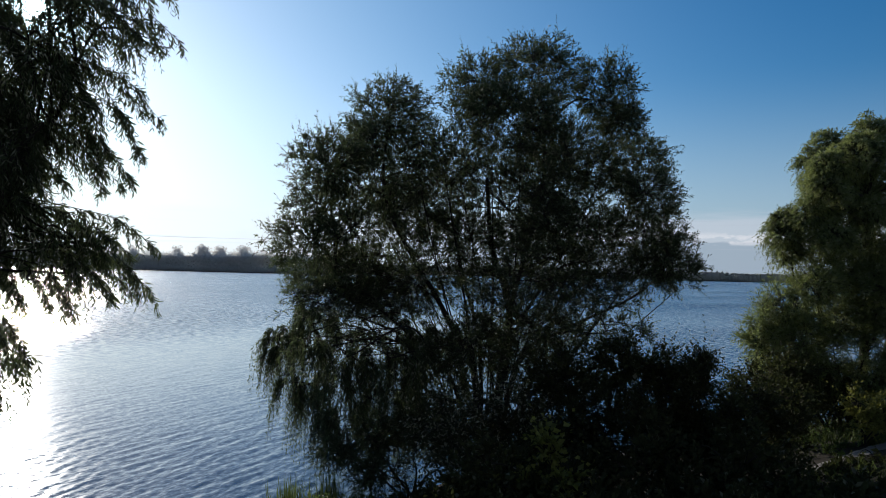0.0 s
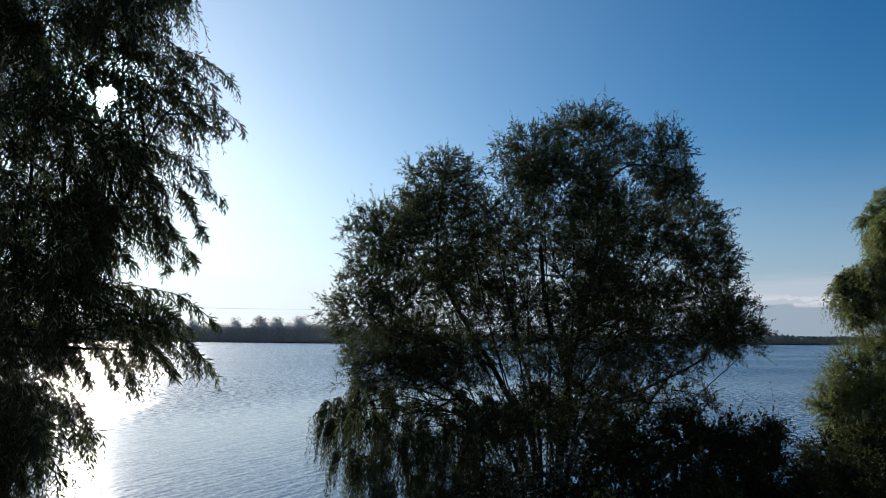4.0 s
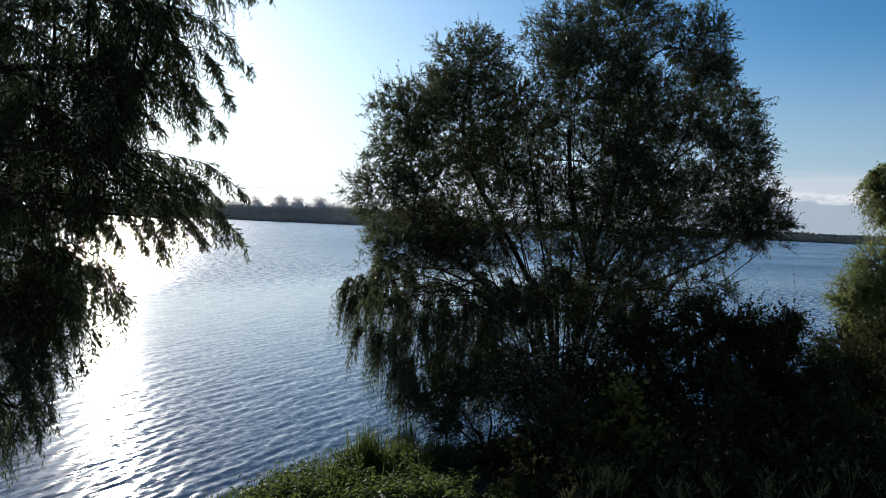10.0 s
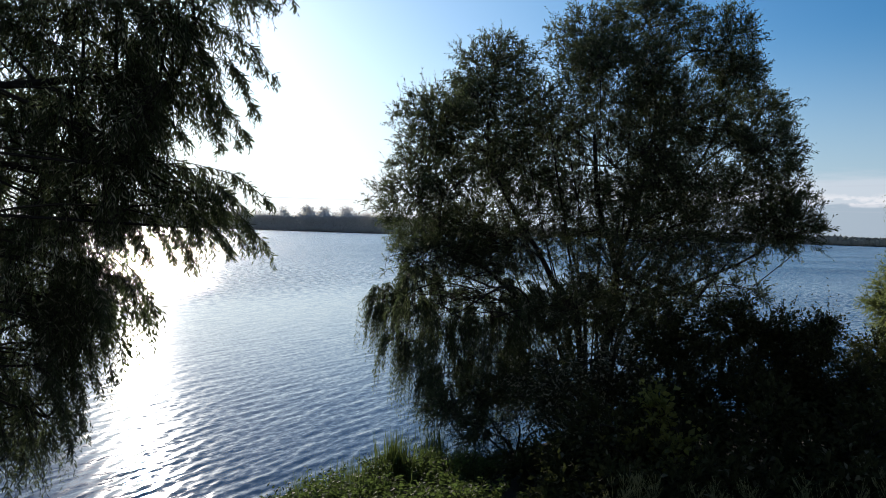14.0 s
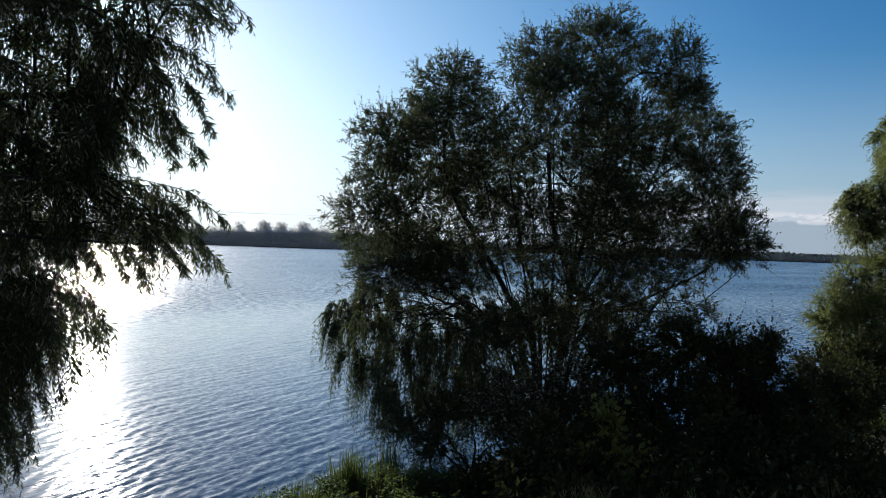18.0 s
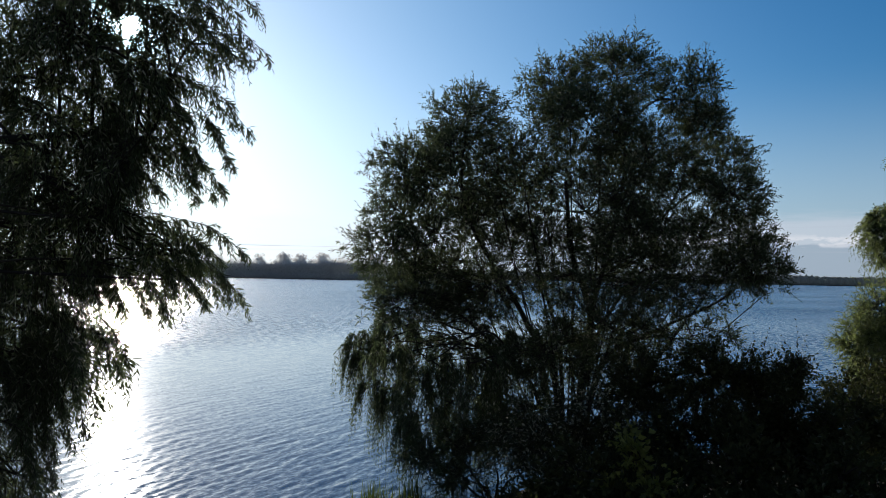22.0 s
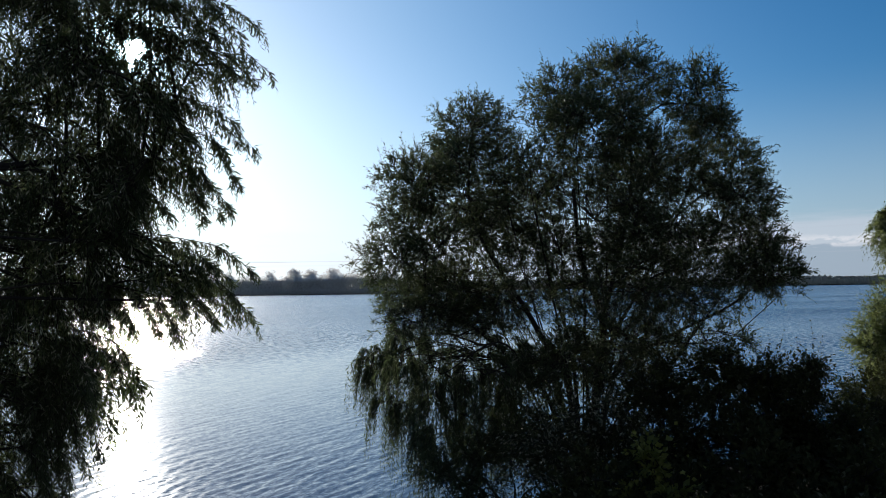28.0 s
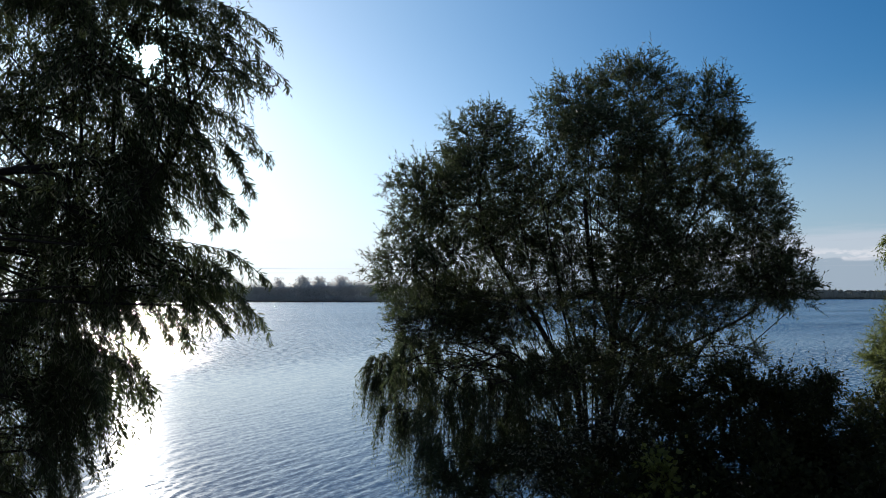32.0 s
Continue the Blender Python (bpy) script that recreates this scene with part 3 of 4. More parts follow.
def build_woods(name, x0, x1, y0, low, high, trees, bodies, leaves, leaf, label, seed, leaf_mat, solid=True):
    """A belt of far trees: rounded uneven crowns, ragged with leaf clumps, on the far shore."""
    rng = np.random.default_rng(seed)
    tx = np.linspace(x0, x1, trees) + rng.normal(size=trees) * 0.3 * (x1 - x0) / trees
    ty = y0 + rng.uniform(4, 9, trees)
    hump = 0.5 + 0.5 * np.sin(tx * 0.021 + 1.0) * np.sin(tx * 0.0083)
    th = low + (high - low) * np.clip(0.7 * hump + rng.uniform(-0.25, 0.35, trees), 0, 1)
    pick = np.repeat(np.arange(trees), bodies)
    n = len(pick)
    wide = th[pick] * rng.uniform(0.09, 0.17, n) * (24 / bodies) ** 0.5
    height = th[pick] * rng.uniform(0.07, 0.13, n)
    up = rng.uniform(0.25, 0.93, n)
    up[::bodies] = 0.9
    centre = np.column_stack([tx[pick] + rng.normal(size=n) * th[pick] * 0.2 * (1.35 - up), ty[pick] + rng.normal(size=n) * 1.2, th[pick] * up - 0.2 * height])
    radii = np.column_stack([wide, wide * 0.8, height])
    # undergrowth along the water
    hx = np.arange(x0, x1, low * 0.32)
    hedge = np.column_stack([hx, y0 + rng.uniform(-1, 2, len(hx)), rng.uniform(0.28, 0.42, len(hx)) * low])
    centre = np.vstack([centre, hedge])
    radii = np.vstack([radii, np.column_stack([rng.uniform(0.3, 0.45, len(hx)) * low, np.full(len(hx), 2.5), hedge[:, 2] * rng.uniform(1.45, 1.95, len(hx))])])
    n = len(centre)
    crowns = lumps(centre, radii, rng, 1)
    at = rng.integers(0, n, leaves)
    d = unit(rng.normal(size=(leaves, 3)))
    blades = leaf_blades(centre[at] + d * radii[at] * 0.95, d + rng.normal(size=d.shape) * 0.5, leaf * rng.uniform(0.6, 1.4, leaves), 0.8, rng)
    if not solid:
        deep = 2 * leaves
        fx = rng.uniform(x0, x1, deep)
        top = np.interp(fx, np.sort(tx), th[np.argsort(tx)]) * 0.8
        fill = np.column_stack([fx, y0 + rng.uniform(0, 10, deep), top * rng.uniform(0, 1, deep)])
        blades = merged(blades, leaf_blades(fill, rng.normal(size=(deep, 3)), 1.2 * leaf * rng.uniform(0.6, 1.4, deep), 0.8, rng))
    edge = rng.uniform(x0, x1, leaves)
    low_growth = leaf_blades(np.column_stack([edge, y0 - 3 + rng.uniform(0, 6, leaves), rng.uniform(0.1, low * 0.25, leaves)]), rng.normal(size=(leaves, 3)) + np.array([0, 0, 1.0]),
                             leaf * 1.3 * rng.uniform(0.6, 1.4, leaves), 0.8, rng)
    trunk = np.stack([np.stack([tx, ty, np.full(trees, 0.2)], 1), np.stack([tx, ty, th * 0.5], 1)], 1)
    wood = thing(name, (0, 0, 0), label, "woods", kind="stuff")
    if solid:
        part("foliage", crowns, leaf_mat, wood, kind="stuff", smooth_faces=True)
    part("leafage", merged(blades, low_growth), leaf_mat, wood, kind="stuff")
    part("trunk_row", tubes(trunk, np.tile([[0.35, 0.15]], (trees, 1)), 5), BARK, wood, kind="stuff")


build_woods("far_woods", -420, -95, 696, 17, 21.5, 84, 24, 28000, 1.2, "hazy belt of trees along the far shore", 11, HAZED_FAR_LEAF, False)
build_woods("distant_woods", -230, 1000, 1500, 16.5, 19.0, 250, 9, 18000, 1.6, "low dark line of distant trees across the river", 12, HAZED_DISTANT_LEAF)


def far_tree(x, y, h, w, seed):
    rng = np.random.default_rng(seed)
    t = thing("far_tree", (x, y, 0.8), "tall rounded tree standing out above the far woods", "tree", "tall far trees")
    part("trunk", tubes([[(0, 0, -0.8), (0.1, 0, h * 0.4), (0, 0, h * 0.8)]], [[0.5, 0.35, 0.1]], 6), BARK, t)
    n = 60
    d = unit(rng.normal(size=(n, 3))) * rng.uniform(0.2, 1.0, (n, 1))
    centre = np.array([0, 0, 0.62 * h]) + d * np.array([0.42 * w, 0.36 * w, 0.31 * h])
    radii = np.column_stack([w * rng.uniform(0.09, 0.16, (n, 2)), h * rng.uniform(0.035, 0.06, n)])
    m = 2600
    at, d = rng.integers(0, n, m), unit(rng.normal(size=(m, 3)))
    blades = leaf_blades(centre[at] + d * radii[at] * 0.97, d + rng.normal(size=d.shape) * 0.5, rng.uniform(0.7, 1.4, m), 0.8, rng)
    part("crown", blades, HAZED_FAR_LEAF, t, kind="stuff")


for x, h, w, s in ((-249, 24, 13, 1), (-225, 27.5, 20, 2), (-209, 25, 16, 3), (-189, 26, 20, 4), (-290, 23.5, 12, 5), (-140, 22, 15, 6)):
    far_tree(x, 712, h, w, s)


# ---- the willow in the middle, on the water's edge ----
def lobes_from(rows, y, depth, rng):
    """Crown masses (x, z, rx, rz) about the plane y, each with its own depth."""
    return np.array([(x, y + rng.uniform(-depth, depth), z, rx, 0.5 * (rx + rz) * 1.1, rz) for x, z, rx, rz in rows])


def build_middle_willow():
    rng = np.random.default_rng(21)
    foot = np.array([1.1, 17.2, float(ground_z(1.1, 17.2))])
    tree = thing("willow_tree", foot, "large multi-stemmed willow with broad dark green crown on the shore", "tree")
    rows = [(2.10, 9.1, 1.25, 1.1), (0.71, 8.65, 1.0, 0.9), (-1.30, 8.1, 1.2, 0.9), (-2.45, 6.65, 1.05, 0.85), (3.62, 8.55, 0.85, 1.0),
            (4.55, 7.1, 1.0, 0.9), (4.4, 5.5, 1.05, 0.9), (4.6, 4.6, 1.0, 0.65), (0.0, 6.75, 1.5, 1.3), (2.60, 6.9, 1.6, 1.4),
            (-2.9, 5.1, 1.2, 0.7), (-1.82, 4.4, 1.4, 0.8), (-3.15, 3.2, 1.1, 0.6), (-1.3, 3.0, 1.4, 0.9), (1.3, 6.3, 3.6, 2.6),
            (2.83, 4.6, 1.6, 0.95), (1.36, 7.75, 1.4, 1.0), (-2.1, 2.05, 1.1, 0.6), (-1.2, 5.9, 1.2, 0.9), (-0.3, 2.2, 1.1, 0.7),
            (-0.8, 4.3, 2.0, 1.2), (3.5, 3.9, 1.4, 0.65), (2.1, 3.2, 1.2, 0.6), (0.5, 2.9, 1.1, 0.8), (4.75, 4.9, 0.85, 0.7),
            (-2.75, 5.85, 0.95, 0.6), (-1.95, 7.4, 0.85, 0.75), (-1.2, 1.7, 1.0, 0.55), (-1.5, 6.6, 1.5, 1.4), (2.3, 4.4, 2.2, 1.1),
            (-3.1, 4.35, 0.8, 0.5), (-2.3, 3.9, 1.1, 0.6), (-3.6, 2.75, 0.65, 0.45), (-3.15, 1.9, 0.7, 0.5), (-0.9, 1.1, 1.1, 0.4), (-2.2, 1.2, 0.8, 0.4), (1.6, 3.5, 1.5, 0.9), (3.4, 3.3, 1.3, 0.6), (3.95, 7.9, 0.75, 0.6), (4.35, 6.3, 0.9, 0.6), (-1.9, 5.4, 1.1, 0.5), (2.5, 5.5, 1.8, 0.7), (0.3, 5.4, 1.3, 0.6),
            (0.9, 2.7, 1.0, 0.6), (1.9, 2.5, 1.0, 0.6), (-0.3, 2.6, 0.9, 0.6), (3.0, 3.0, 1.1, 0.5), (-2.6, 3.75, 1.1, 0.5), (-1.4, 3.7, 1.2, 0.55), (-1.5, 3.0, 0.8, 0.45)]
    thickness = [0.95, 0.9, 0.9, 0.9, 0.95, 0.95, 0.75, 0.75, 0.6, 0.85, 0.8, 0.8, 0.34, 0.22, 0.45, 0.5, 0.85, 0.2, 0.65, 0.22, 0.58, 0.22, 0.55, 0.8, 0.8,
                 0.85, 0.9, 0.2, 0.5, 0.42, 0.75, 0.72, 0.55, 0.4, 0.26, 0.3, 0.58, 0.2, 0.9, 0.75, 0.5, 0.75, 0.6, 0.85, 0.85, 0.55, 0.16, 0.42, 0.5, 0.2]
    lobes = lobes_from(rows, 17.0, 1.2, rng)
    low = [(-2.6, 15.4, 2.9, 0.8, 0.6, 0.4), (-1.8, 15.2, 2.8, 0.8, 0.6, 0.4), (-1.0, 15.0, 2.8, 0.8, 0.6, 0.4)]
    lobes = np.vstack([lobes, low])
    thickness += [0.12] * len(low)
    stem_lines = [[(1.1, 17.2, foot[2] - 0.2), (1.35, 17.1, 2.5), (1.47, 17.0, 3.75), (1.05, 16.9, 5.06), (0.9, 16.8, 6.6)],
                  [(1.47, 17.0, 3.70), (1.72, 17.1, 4.6), (2.15, 17.2, 6.4), (2.2, 17.1, 7.8)],
                  [(0.95, 17.25, foot[2] - 0.2), (0.7, 17.1, 2.4), (0.14, 17.0, 3.4), (-0.18, 16.9, 4.0), (-1.24, 16.8, 5.8), (-1.4, 16.8, 7.0)],
                  [(1.3, 17.3, foot[2] - 0.2), (1.7, 17.4, 2.5), (2.72, 17.4, 3.25), (4.2, 17.3, 4.0), (4.9, 17.2, 4.6)],
                  [(0.85, 17.1, foot[2] - 0.2), (0.2, 16.8, 2.2), (-0.9, 16.5, 3.3), (-2.33, 16.4, 4.45)],
                  [(1.2, 17.4, foot[2] - 0.2), (1.55, 17.6, 2.8), (2.5, 17.8, 4.6), (3.5, 17.6, 6.6)],
                  [(0.95, 17.3, foot[2] - 0.2), (0.85, 17.5, 2.8), (0.45, 17.6, 4.4), (0.1, 17.4, 6.0)]]
    thick = [(0.11, 0.04), (0.06, 0.022), (0.09, 0.026), (0.055, 0.018), (0.055, 0.018), (0.065, 0.02), (0.055, 0.018)]
    stems = []
    for line, (a, b) in zip(stem_lines, thick):
        p = curve_points(np.array(line) - foot, 22)
        stems.append(p[5:])
        part("trunk", tubes(p[None], np.linspace(a, b, 22)[None], 10), BARK, tree, "dark upright willow stem", smooth_faces=True)
    for k in range(24):
        ex = -3.0 + 8.2 * (k + rng.uniform(0.2, 0.8)) / 24
        end = np.array([ex, 17.1 + rng.uniform(-1.0, 1.0), 7.6 - 0.75 * abs(ex - 1.2) + rng.uniform(-0.9, 0.5)])
        start = np.array([1.1 + rng.uniform(-0.3, 0.3), 17.2 + rng.uniform(-0.25, 0.25), foot[2] - 0.15])
        mid = start * 0.55 + end * 0.45 + np.array([rng.normal() * 0.1, rng.normal() * 0.1, 0.12])
        p = curve_points(np.array([start, mid, end]) - foot, 18)
        part("shoot", tubes(p[None], np.linspace(rng.uniform(0.022, 0.042), 0.008, 18)[None], 6), BARK, tree, smooth_faces=True)
    lobes[:, :3] -= foot
    crown(tree, stems, lobes, rng, WILLOW_LEAF, clusters=280, twigs=3, per=9, core=0.15, leaf=0.095, width=0.27, twig=(0.16, 0.36), lift=0.4, limb_r=0.024, weeping=(12, 13, 17, 19, 27, 32, 33, 34, 35, 50, 51, 52), hang=(0.7, 1.8), out=0.24, spread=1.0, strands=0.26, stem=0.004, weep_per=2.6,
          dense=thickness)


build_middle_willow()


# ---- the near weeping willow ----
def build_near_willow():
    rng = np.random.default_rng(31)
    foot = np.array([-7.0, 3.4, float(ground_z(-7.0, 3.4))])
    tree = thing("weeping_willow", foot, "weeping willow with long hanging leafy twigs against the sun", "tree")
    rows = [(-3.46, 7.15, 0.34, 0.4), (-3.85, 6.45, 0.28, 0.3), (-4.1, 5.75, 0.24, 0.35), (-3.62, 4.72, 0.22, 0.12), (-3.72, 4.4, 0.24, 0.16),
            (-4.4, 6.85, 0.58, 0.7), (-4.62, 5.65, 0.55, 0.7), (-4.8, 4.55, 0.5, 0.45), (-5.26, 6.6, 0.83, 1.0), (-5.19, 4.9, 0.72, 0.8),
            (-5.35, 3.6, 0.45, 0.45), (-5.0, 3.8, 0.26, 0.22), (-6.40, 5.9, 1.1, 1.3), (-6.30, 3.9, 1.1, 1.0), (-4.44, 8.4, 1.38, 0.75), (-3.6, 7.9, 0.45, 0.45),
            (-6.2, 8.2, 1.1, 1.0), (-7.3, 7.0, 0.9, 1.2), (-4.25, 5.0, 0.32, 0.45), (-4.2, 6.25, 0.34, 0.4), (-4.75, 5.6, 0.6, 0.6), (-5.15, 4.2, 0.5, 0.6), (-5.55, 3.0, 0.45, 0.5),
            (-6.0, 2.5, 0.5, 0.6), (-5.1, 3.3, 0.28, 0.4), (-6.6, 2.4, 0.7, 0.8), (-3.95, 7.35, 0.38, 0.4), (-4.9, 7.7, 0.7, 0.5)]
    rows += [(-4.4, 5.9, 0.36, 0.7), (-4.45, 4.9, 0.34, 0.6), (-5.0, 3.4, 0.26, 0.55), (-5.1, 2.9, 0.24, 0.5), (-4.6, 7.2, 0.5, 0.6), (-3.98, 5.45, 0.26, 0.3), (-3.78, 6.55, 0.26, 0.3), (-3.75, 7.0, 0.3, 0.3), (-5.6, 2.15, 0.32, 0.35), (-5.95, 1.75, 0.4, 0.45), (-5.25, 2.3, 0.22, 0.25)]
    front = len(rows)
    # the far side of the crown, which closes the gaps
    rows += [(x, z, 0.85, 0.85) for x in (-8.4, -7.5, -6.6, -5.8) for z in (2.0, 3.3, 4.6, 5.9, 7.2, 8.5, 9.8) if z > 2.8 or x < -7]
    lobes = lobes_from(rows, 7.6, 0.5, rng)
    lobes[front:, 1] += 1.5
    lobes[:, 4] = np.maximum(lobes[:, 4], 0.5)
    lobes[:, 0] -= 0.12
    p = curve_points(np.array([(-7.0, 3.4, foot[2] - 0.3), (-7.1, 4.0, 3.0), (-7.0, 5.2, 6.0), (-6.4, 6.4, 8.4), (-5.4, 7.3, 9.4)]) - foot, 26)
    q = curve_points(np.array([(-7.0, 5.0, 5.6), (-6.0, 6.6, 7.6), (-4.6, 7.4, 8.3), (-3.5, 7.6, 8.1)]) - foot, 22)
    s = curve_points(np.array([(-7.1, 4.4, 3.9), (-6.6, 6.2, 5.3), (-5.2, 7.6, 5.9), (-4.0, 7.7, 5.9)]) - foot, 22)
    part("trunk", tubes(p[None], np.linspace(0.24, 0.06, 26)[None], 12), BARK, tree, smooth_faces=True)
    part("bough", tubes(q[None], np.linspace(0.08, 0.02, 22)[None], 9), BARK, tree, smooth_faces=True)
    part("bough", tubes(s[None], np.linspace(0.07, 0.02, 22)[None], 9), BARK, tree, smooth_faces=True)
    lobes[:, :3] -= foot
    back = lobes[front:]
    lobes = lobes[:front]
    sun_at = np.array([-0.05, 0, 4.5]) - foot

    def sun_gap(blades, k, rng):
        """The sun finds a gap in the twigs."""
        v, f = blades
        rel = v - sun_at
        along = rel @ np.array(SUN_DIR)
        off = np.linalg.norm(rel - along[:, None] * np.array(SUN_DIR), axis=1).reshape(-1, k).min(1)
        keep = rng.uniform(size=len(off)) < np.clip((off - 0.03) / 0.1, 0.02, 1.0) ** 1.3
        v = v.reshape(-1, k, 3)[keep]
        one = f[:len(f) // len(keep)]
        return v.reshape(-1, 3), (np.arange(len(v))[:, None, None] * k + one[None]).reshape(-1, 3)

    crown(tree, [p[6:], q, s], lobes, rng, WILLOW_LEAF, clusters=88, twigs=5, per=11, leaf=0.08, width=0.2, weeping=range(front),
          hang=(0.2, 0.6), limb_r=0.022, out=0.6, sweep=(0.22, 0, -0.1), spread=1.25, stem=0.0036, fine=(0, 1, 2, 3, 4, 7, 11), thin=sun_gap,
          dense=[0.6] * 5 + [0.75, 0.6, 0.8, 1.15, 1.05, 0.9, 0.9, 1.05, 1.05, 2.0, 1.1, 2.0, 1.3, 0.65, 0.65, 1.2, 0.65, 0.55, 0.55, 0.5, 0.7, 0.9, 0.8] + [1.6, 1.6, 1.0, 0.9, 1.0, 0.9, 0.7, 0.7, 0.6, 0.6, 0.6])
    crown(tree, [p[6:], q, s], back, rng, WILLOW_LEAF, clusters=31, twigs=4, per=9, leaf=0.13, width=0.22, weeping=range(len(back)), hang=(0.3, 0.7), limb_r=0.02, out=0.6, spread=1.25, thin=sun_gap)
    # the outer boughs reach over the water in tiers, each feathering out to a drooping tip
    tiers = [(-3.8, 7.75, -2.9, 7.3), (-3.75, 7.3, -2.74, 6.78), (-3.8, 6.6, -2.98, 6.02), (-3.6, 6.2, -3.2, 5.65), (-3.9, 5.9, -3.12, 5.34),
             (-3.7, 5.05, -2.92, 4.68), (-3.7, 4.75, -2.88, 4.26), (-4.3, 4.5, -3.85, 4.05), (-4.7, 4.05, -4.18, 3.5), (-4.95, 3.55, -4.6, 2.8), (-5.2, 2.9, -4.85, 2.15)]
    for x0, z0, x1, z1 in tiers:
        for k in range(5):
            y = 7.6 + rng.uniform(-0.35, 0.35)
            j = rng.uniform(-0.1, 0.1, 2) * (k > 0) - np.array([0.16, 0]) * k
            tip = np.array([x1 + j[0], y, z1 + j[1]])
            line = curve_points(np.array([(x0 - 0.8, y, z0 + 0.15), (x0 + j[0], y, z0 + j[1]), (x0 * 0.45 + x1 * 0.55 + j[0], y, z0 * 0.7 + z1 * 0.3 + j[1]), tip]) - foot, 30)
            bough = part("bough", tubes(line[None], np.linspace(0.0055, 0.002, 30)[None], 5), TWIG, tree, smooth_faces=True)
            m = 52
            at = rng.integers(5, 30, m)
            ahead = unit(np.gradient(line, axis=0))[at]
            way = ahead + rng.normal(size=(m, 3)) * 0.45 + np.array([0.1, 0, -0.25])
            wood, blades = sprays(line[at], way, rng.uniform(0.12, 0.32, m) * (1.25 - 0.025 * at), 10, rng, 0.075, 0.2, weep=True, spread=1.2, fine=True, stem=0.0026, out=0.8)
            part("branchwork", wood, TWIG, bough, kind="stuff")
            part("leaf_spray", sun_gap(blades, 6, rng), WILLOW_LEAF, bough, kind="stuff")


build_near_willow()


# ---- the willow further along the bank ----
def build_bank_willow():
    rng = np.random.default_rng(41)
    foot = np.array([11.3, 20.8, float(ground_z(11.3, 20.8))])
    tree = thing("bank_willow", foot, "tall willow with sunlit pale green tufts of leaves on the bank", "tree")
    rows = [(10.7, 8.2, 0.65, 0.65), (11.6, 8.5, 0.5, 0.75), (9.85, 7.45, 0.6, 0.5), (10.5, 7.3, 0.7, 0.6), (11.3, 7.3, 0.7, 0.8), (9.6, 6.3, 0.65, 0.45),
            (9.05, 5.7, 0.55, 0.45), (10.15, 6.1, 0.7, 0.5), (11.0, 6.3, 0.75, 0.6), (9.3, 5.25, 0.6, 0.35), (11.5, 5.5, 0.8, 0.6), (10.3, 5.3, 0.8, 0.35),
            (12.5, 7.4, 0.9, 1.2), (12.8, 5.2, 1.0, 1.2), (12.3, 8.5, 0.7, 0.7), (10.2, 7.85, 0.45, 0.4), (11.9, 6.6, 0.8, 0.8),
            (9.75, 6.85, 0.6, 0.5), (10.7, 6.75, 0.75, 0.6), (10.0, 5.65, 0.7, 0.5), (10.9, 7.8, 0.8, 0.7), (9.1, 6.1, 0.4, 0.35)]
    lobes = lobes_from(rows, 20.4, 1.0, rng)
    stem_lines = [[(11.3, 20.8, foot[2] - 0.2), (11.4, 20.7, 3.0), (11.5, 20.6, 5.2), (11.3, 20.5, 6.8)],
                  [(11.5, 20.8, foot[2] - 0.2), (12.1, 20.8, 3.0), (12.6, 20.7, 5.5)],
                  [(11.2, 20.7, foot[2] - 0.2), (10.4, 20.5, 2.2), (9.6, 20.4, 3.2)]]
    stems = []
    for line, a in zip(stem_lines, (0.17, 0.12, 0.08)):
        p = curve_points(np.array(line) - foot, 20)
        stems.append(p[4:])
        part("trunk", tubes(p[None], np.linspace(a, 0.03, 20)[None], 9), BARK, tree, smooth_faces=True)
    lobes[:, :3] -= foot
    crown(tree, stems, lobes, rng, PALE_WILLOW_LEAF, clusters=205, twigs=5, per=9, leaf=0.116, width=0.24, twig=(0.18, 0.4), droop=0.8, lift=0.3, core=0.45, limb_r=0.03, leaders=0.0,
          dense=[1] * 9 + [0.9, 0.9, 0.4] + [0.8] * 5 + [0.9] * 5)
    # inner crown in the darker leaf: its shade is put into the colour
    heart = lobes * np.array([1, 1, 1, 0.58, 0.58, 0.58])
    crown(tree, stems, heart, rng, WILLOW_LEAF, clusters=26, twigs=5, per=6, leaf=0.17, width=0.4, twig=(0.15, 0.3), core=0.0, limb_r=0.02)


build_bank_willow()


# ---- bushes on the bank ----
def bush(name, x, y, rows, label, leaf_mat, seed, leaf=0.09, width=0.55, clusters=78, per=7, depth=0.5, twig=(0.25, 0.5), group="", heart_leaves=34, heart_shade_mat=None):
    rng = np.random.default_rng(seed)
    foot = np.array([x, y, float(ground_z(x, y))])
    ob = thing(name, foot, label, "bush", group)
    lobes = lobes_from(rows, y, depth, rng)
    lobes[:, :3] -= foot
    stems = []
    for k in range(5):
        e = lobes[k % len(lobes), :3] * np.array([0.6, 0.6, 0.55]) + rng.normal(size=3) * 0.12
        p = curve_points([(rng.normal() * 0.12, rng.normal() * 0.12, -0.15), e * 0.5 + rng.normal(size=3) * 0.05, e], 12)
        stems.append(p[3:])
        part("stem", tubes(p[None], np.linspace(0.03, 0.012, 12)[None], 6), BARK, ob, smooth_faces=True)
    crown(ob, stems, lobes, rng, leaf_mat, clusters=clusters, per=per, leaf=leaf, width=width, twig=twig, lift=0.35, limb_r=0.014, spray_name="foliage")
    # inner leaves; a darker material given here puts inner shade into their colour
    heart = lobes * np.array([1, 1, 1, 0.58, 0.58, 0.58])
    crown(ob, stems, heart, rng, heart_shade_mat or leaf_mat, clusters=heart_leaves, twigs=5, per=5, leaf=0.12, width=0.7, twig=(0.12, 0.25), lift=0.1, limb_r=0.01, core=0.0, spray_name="foliage")


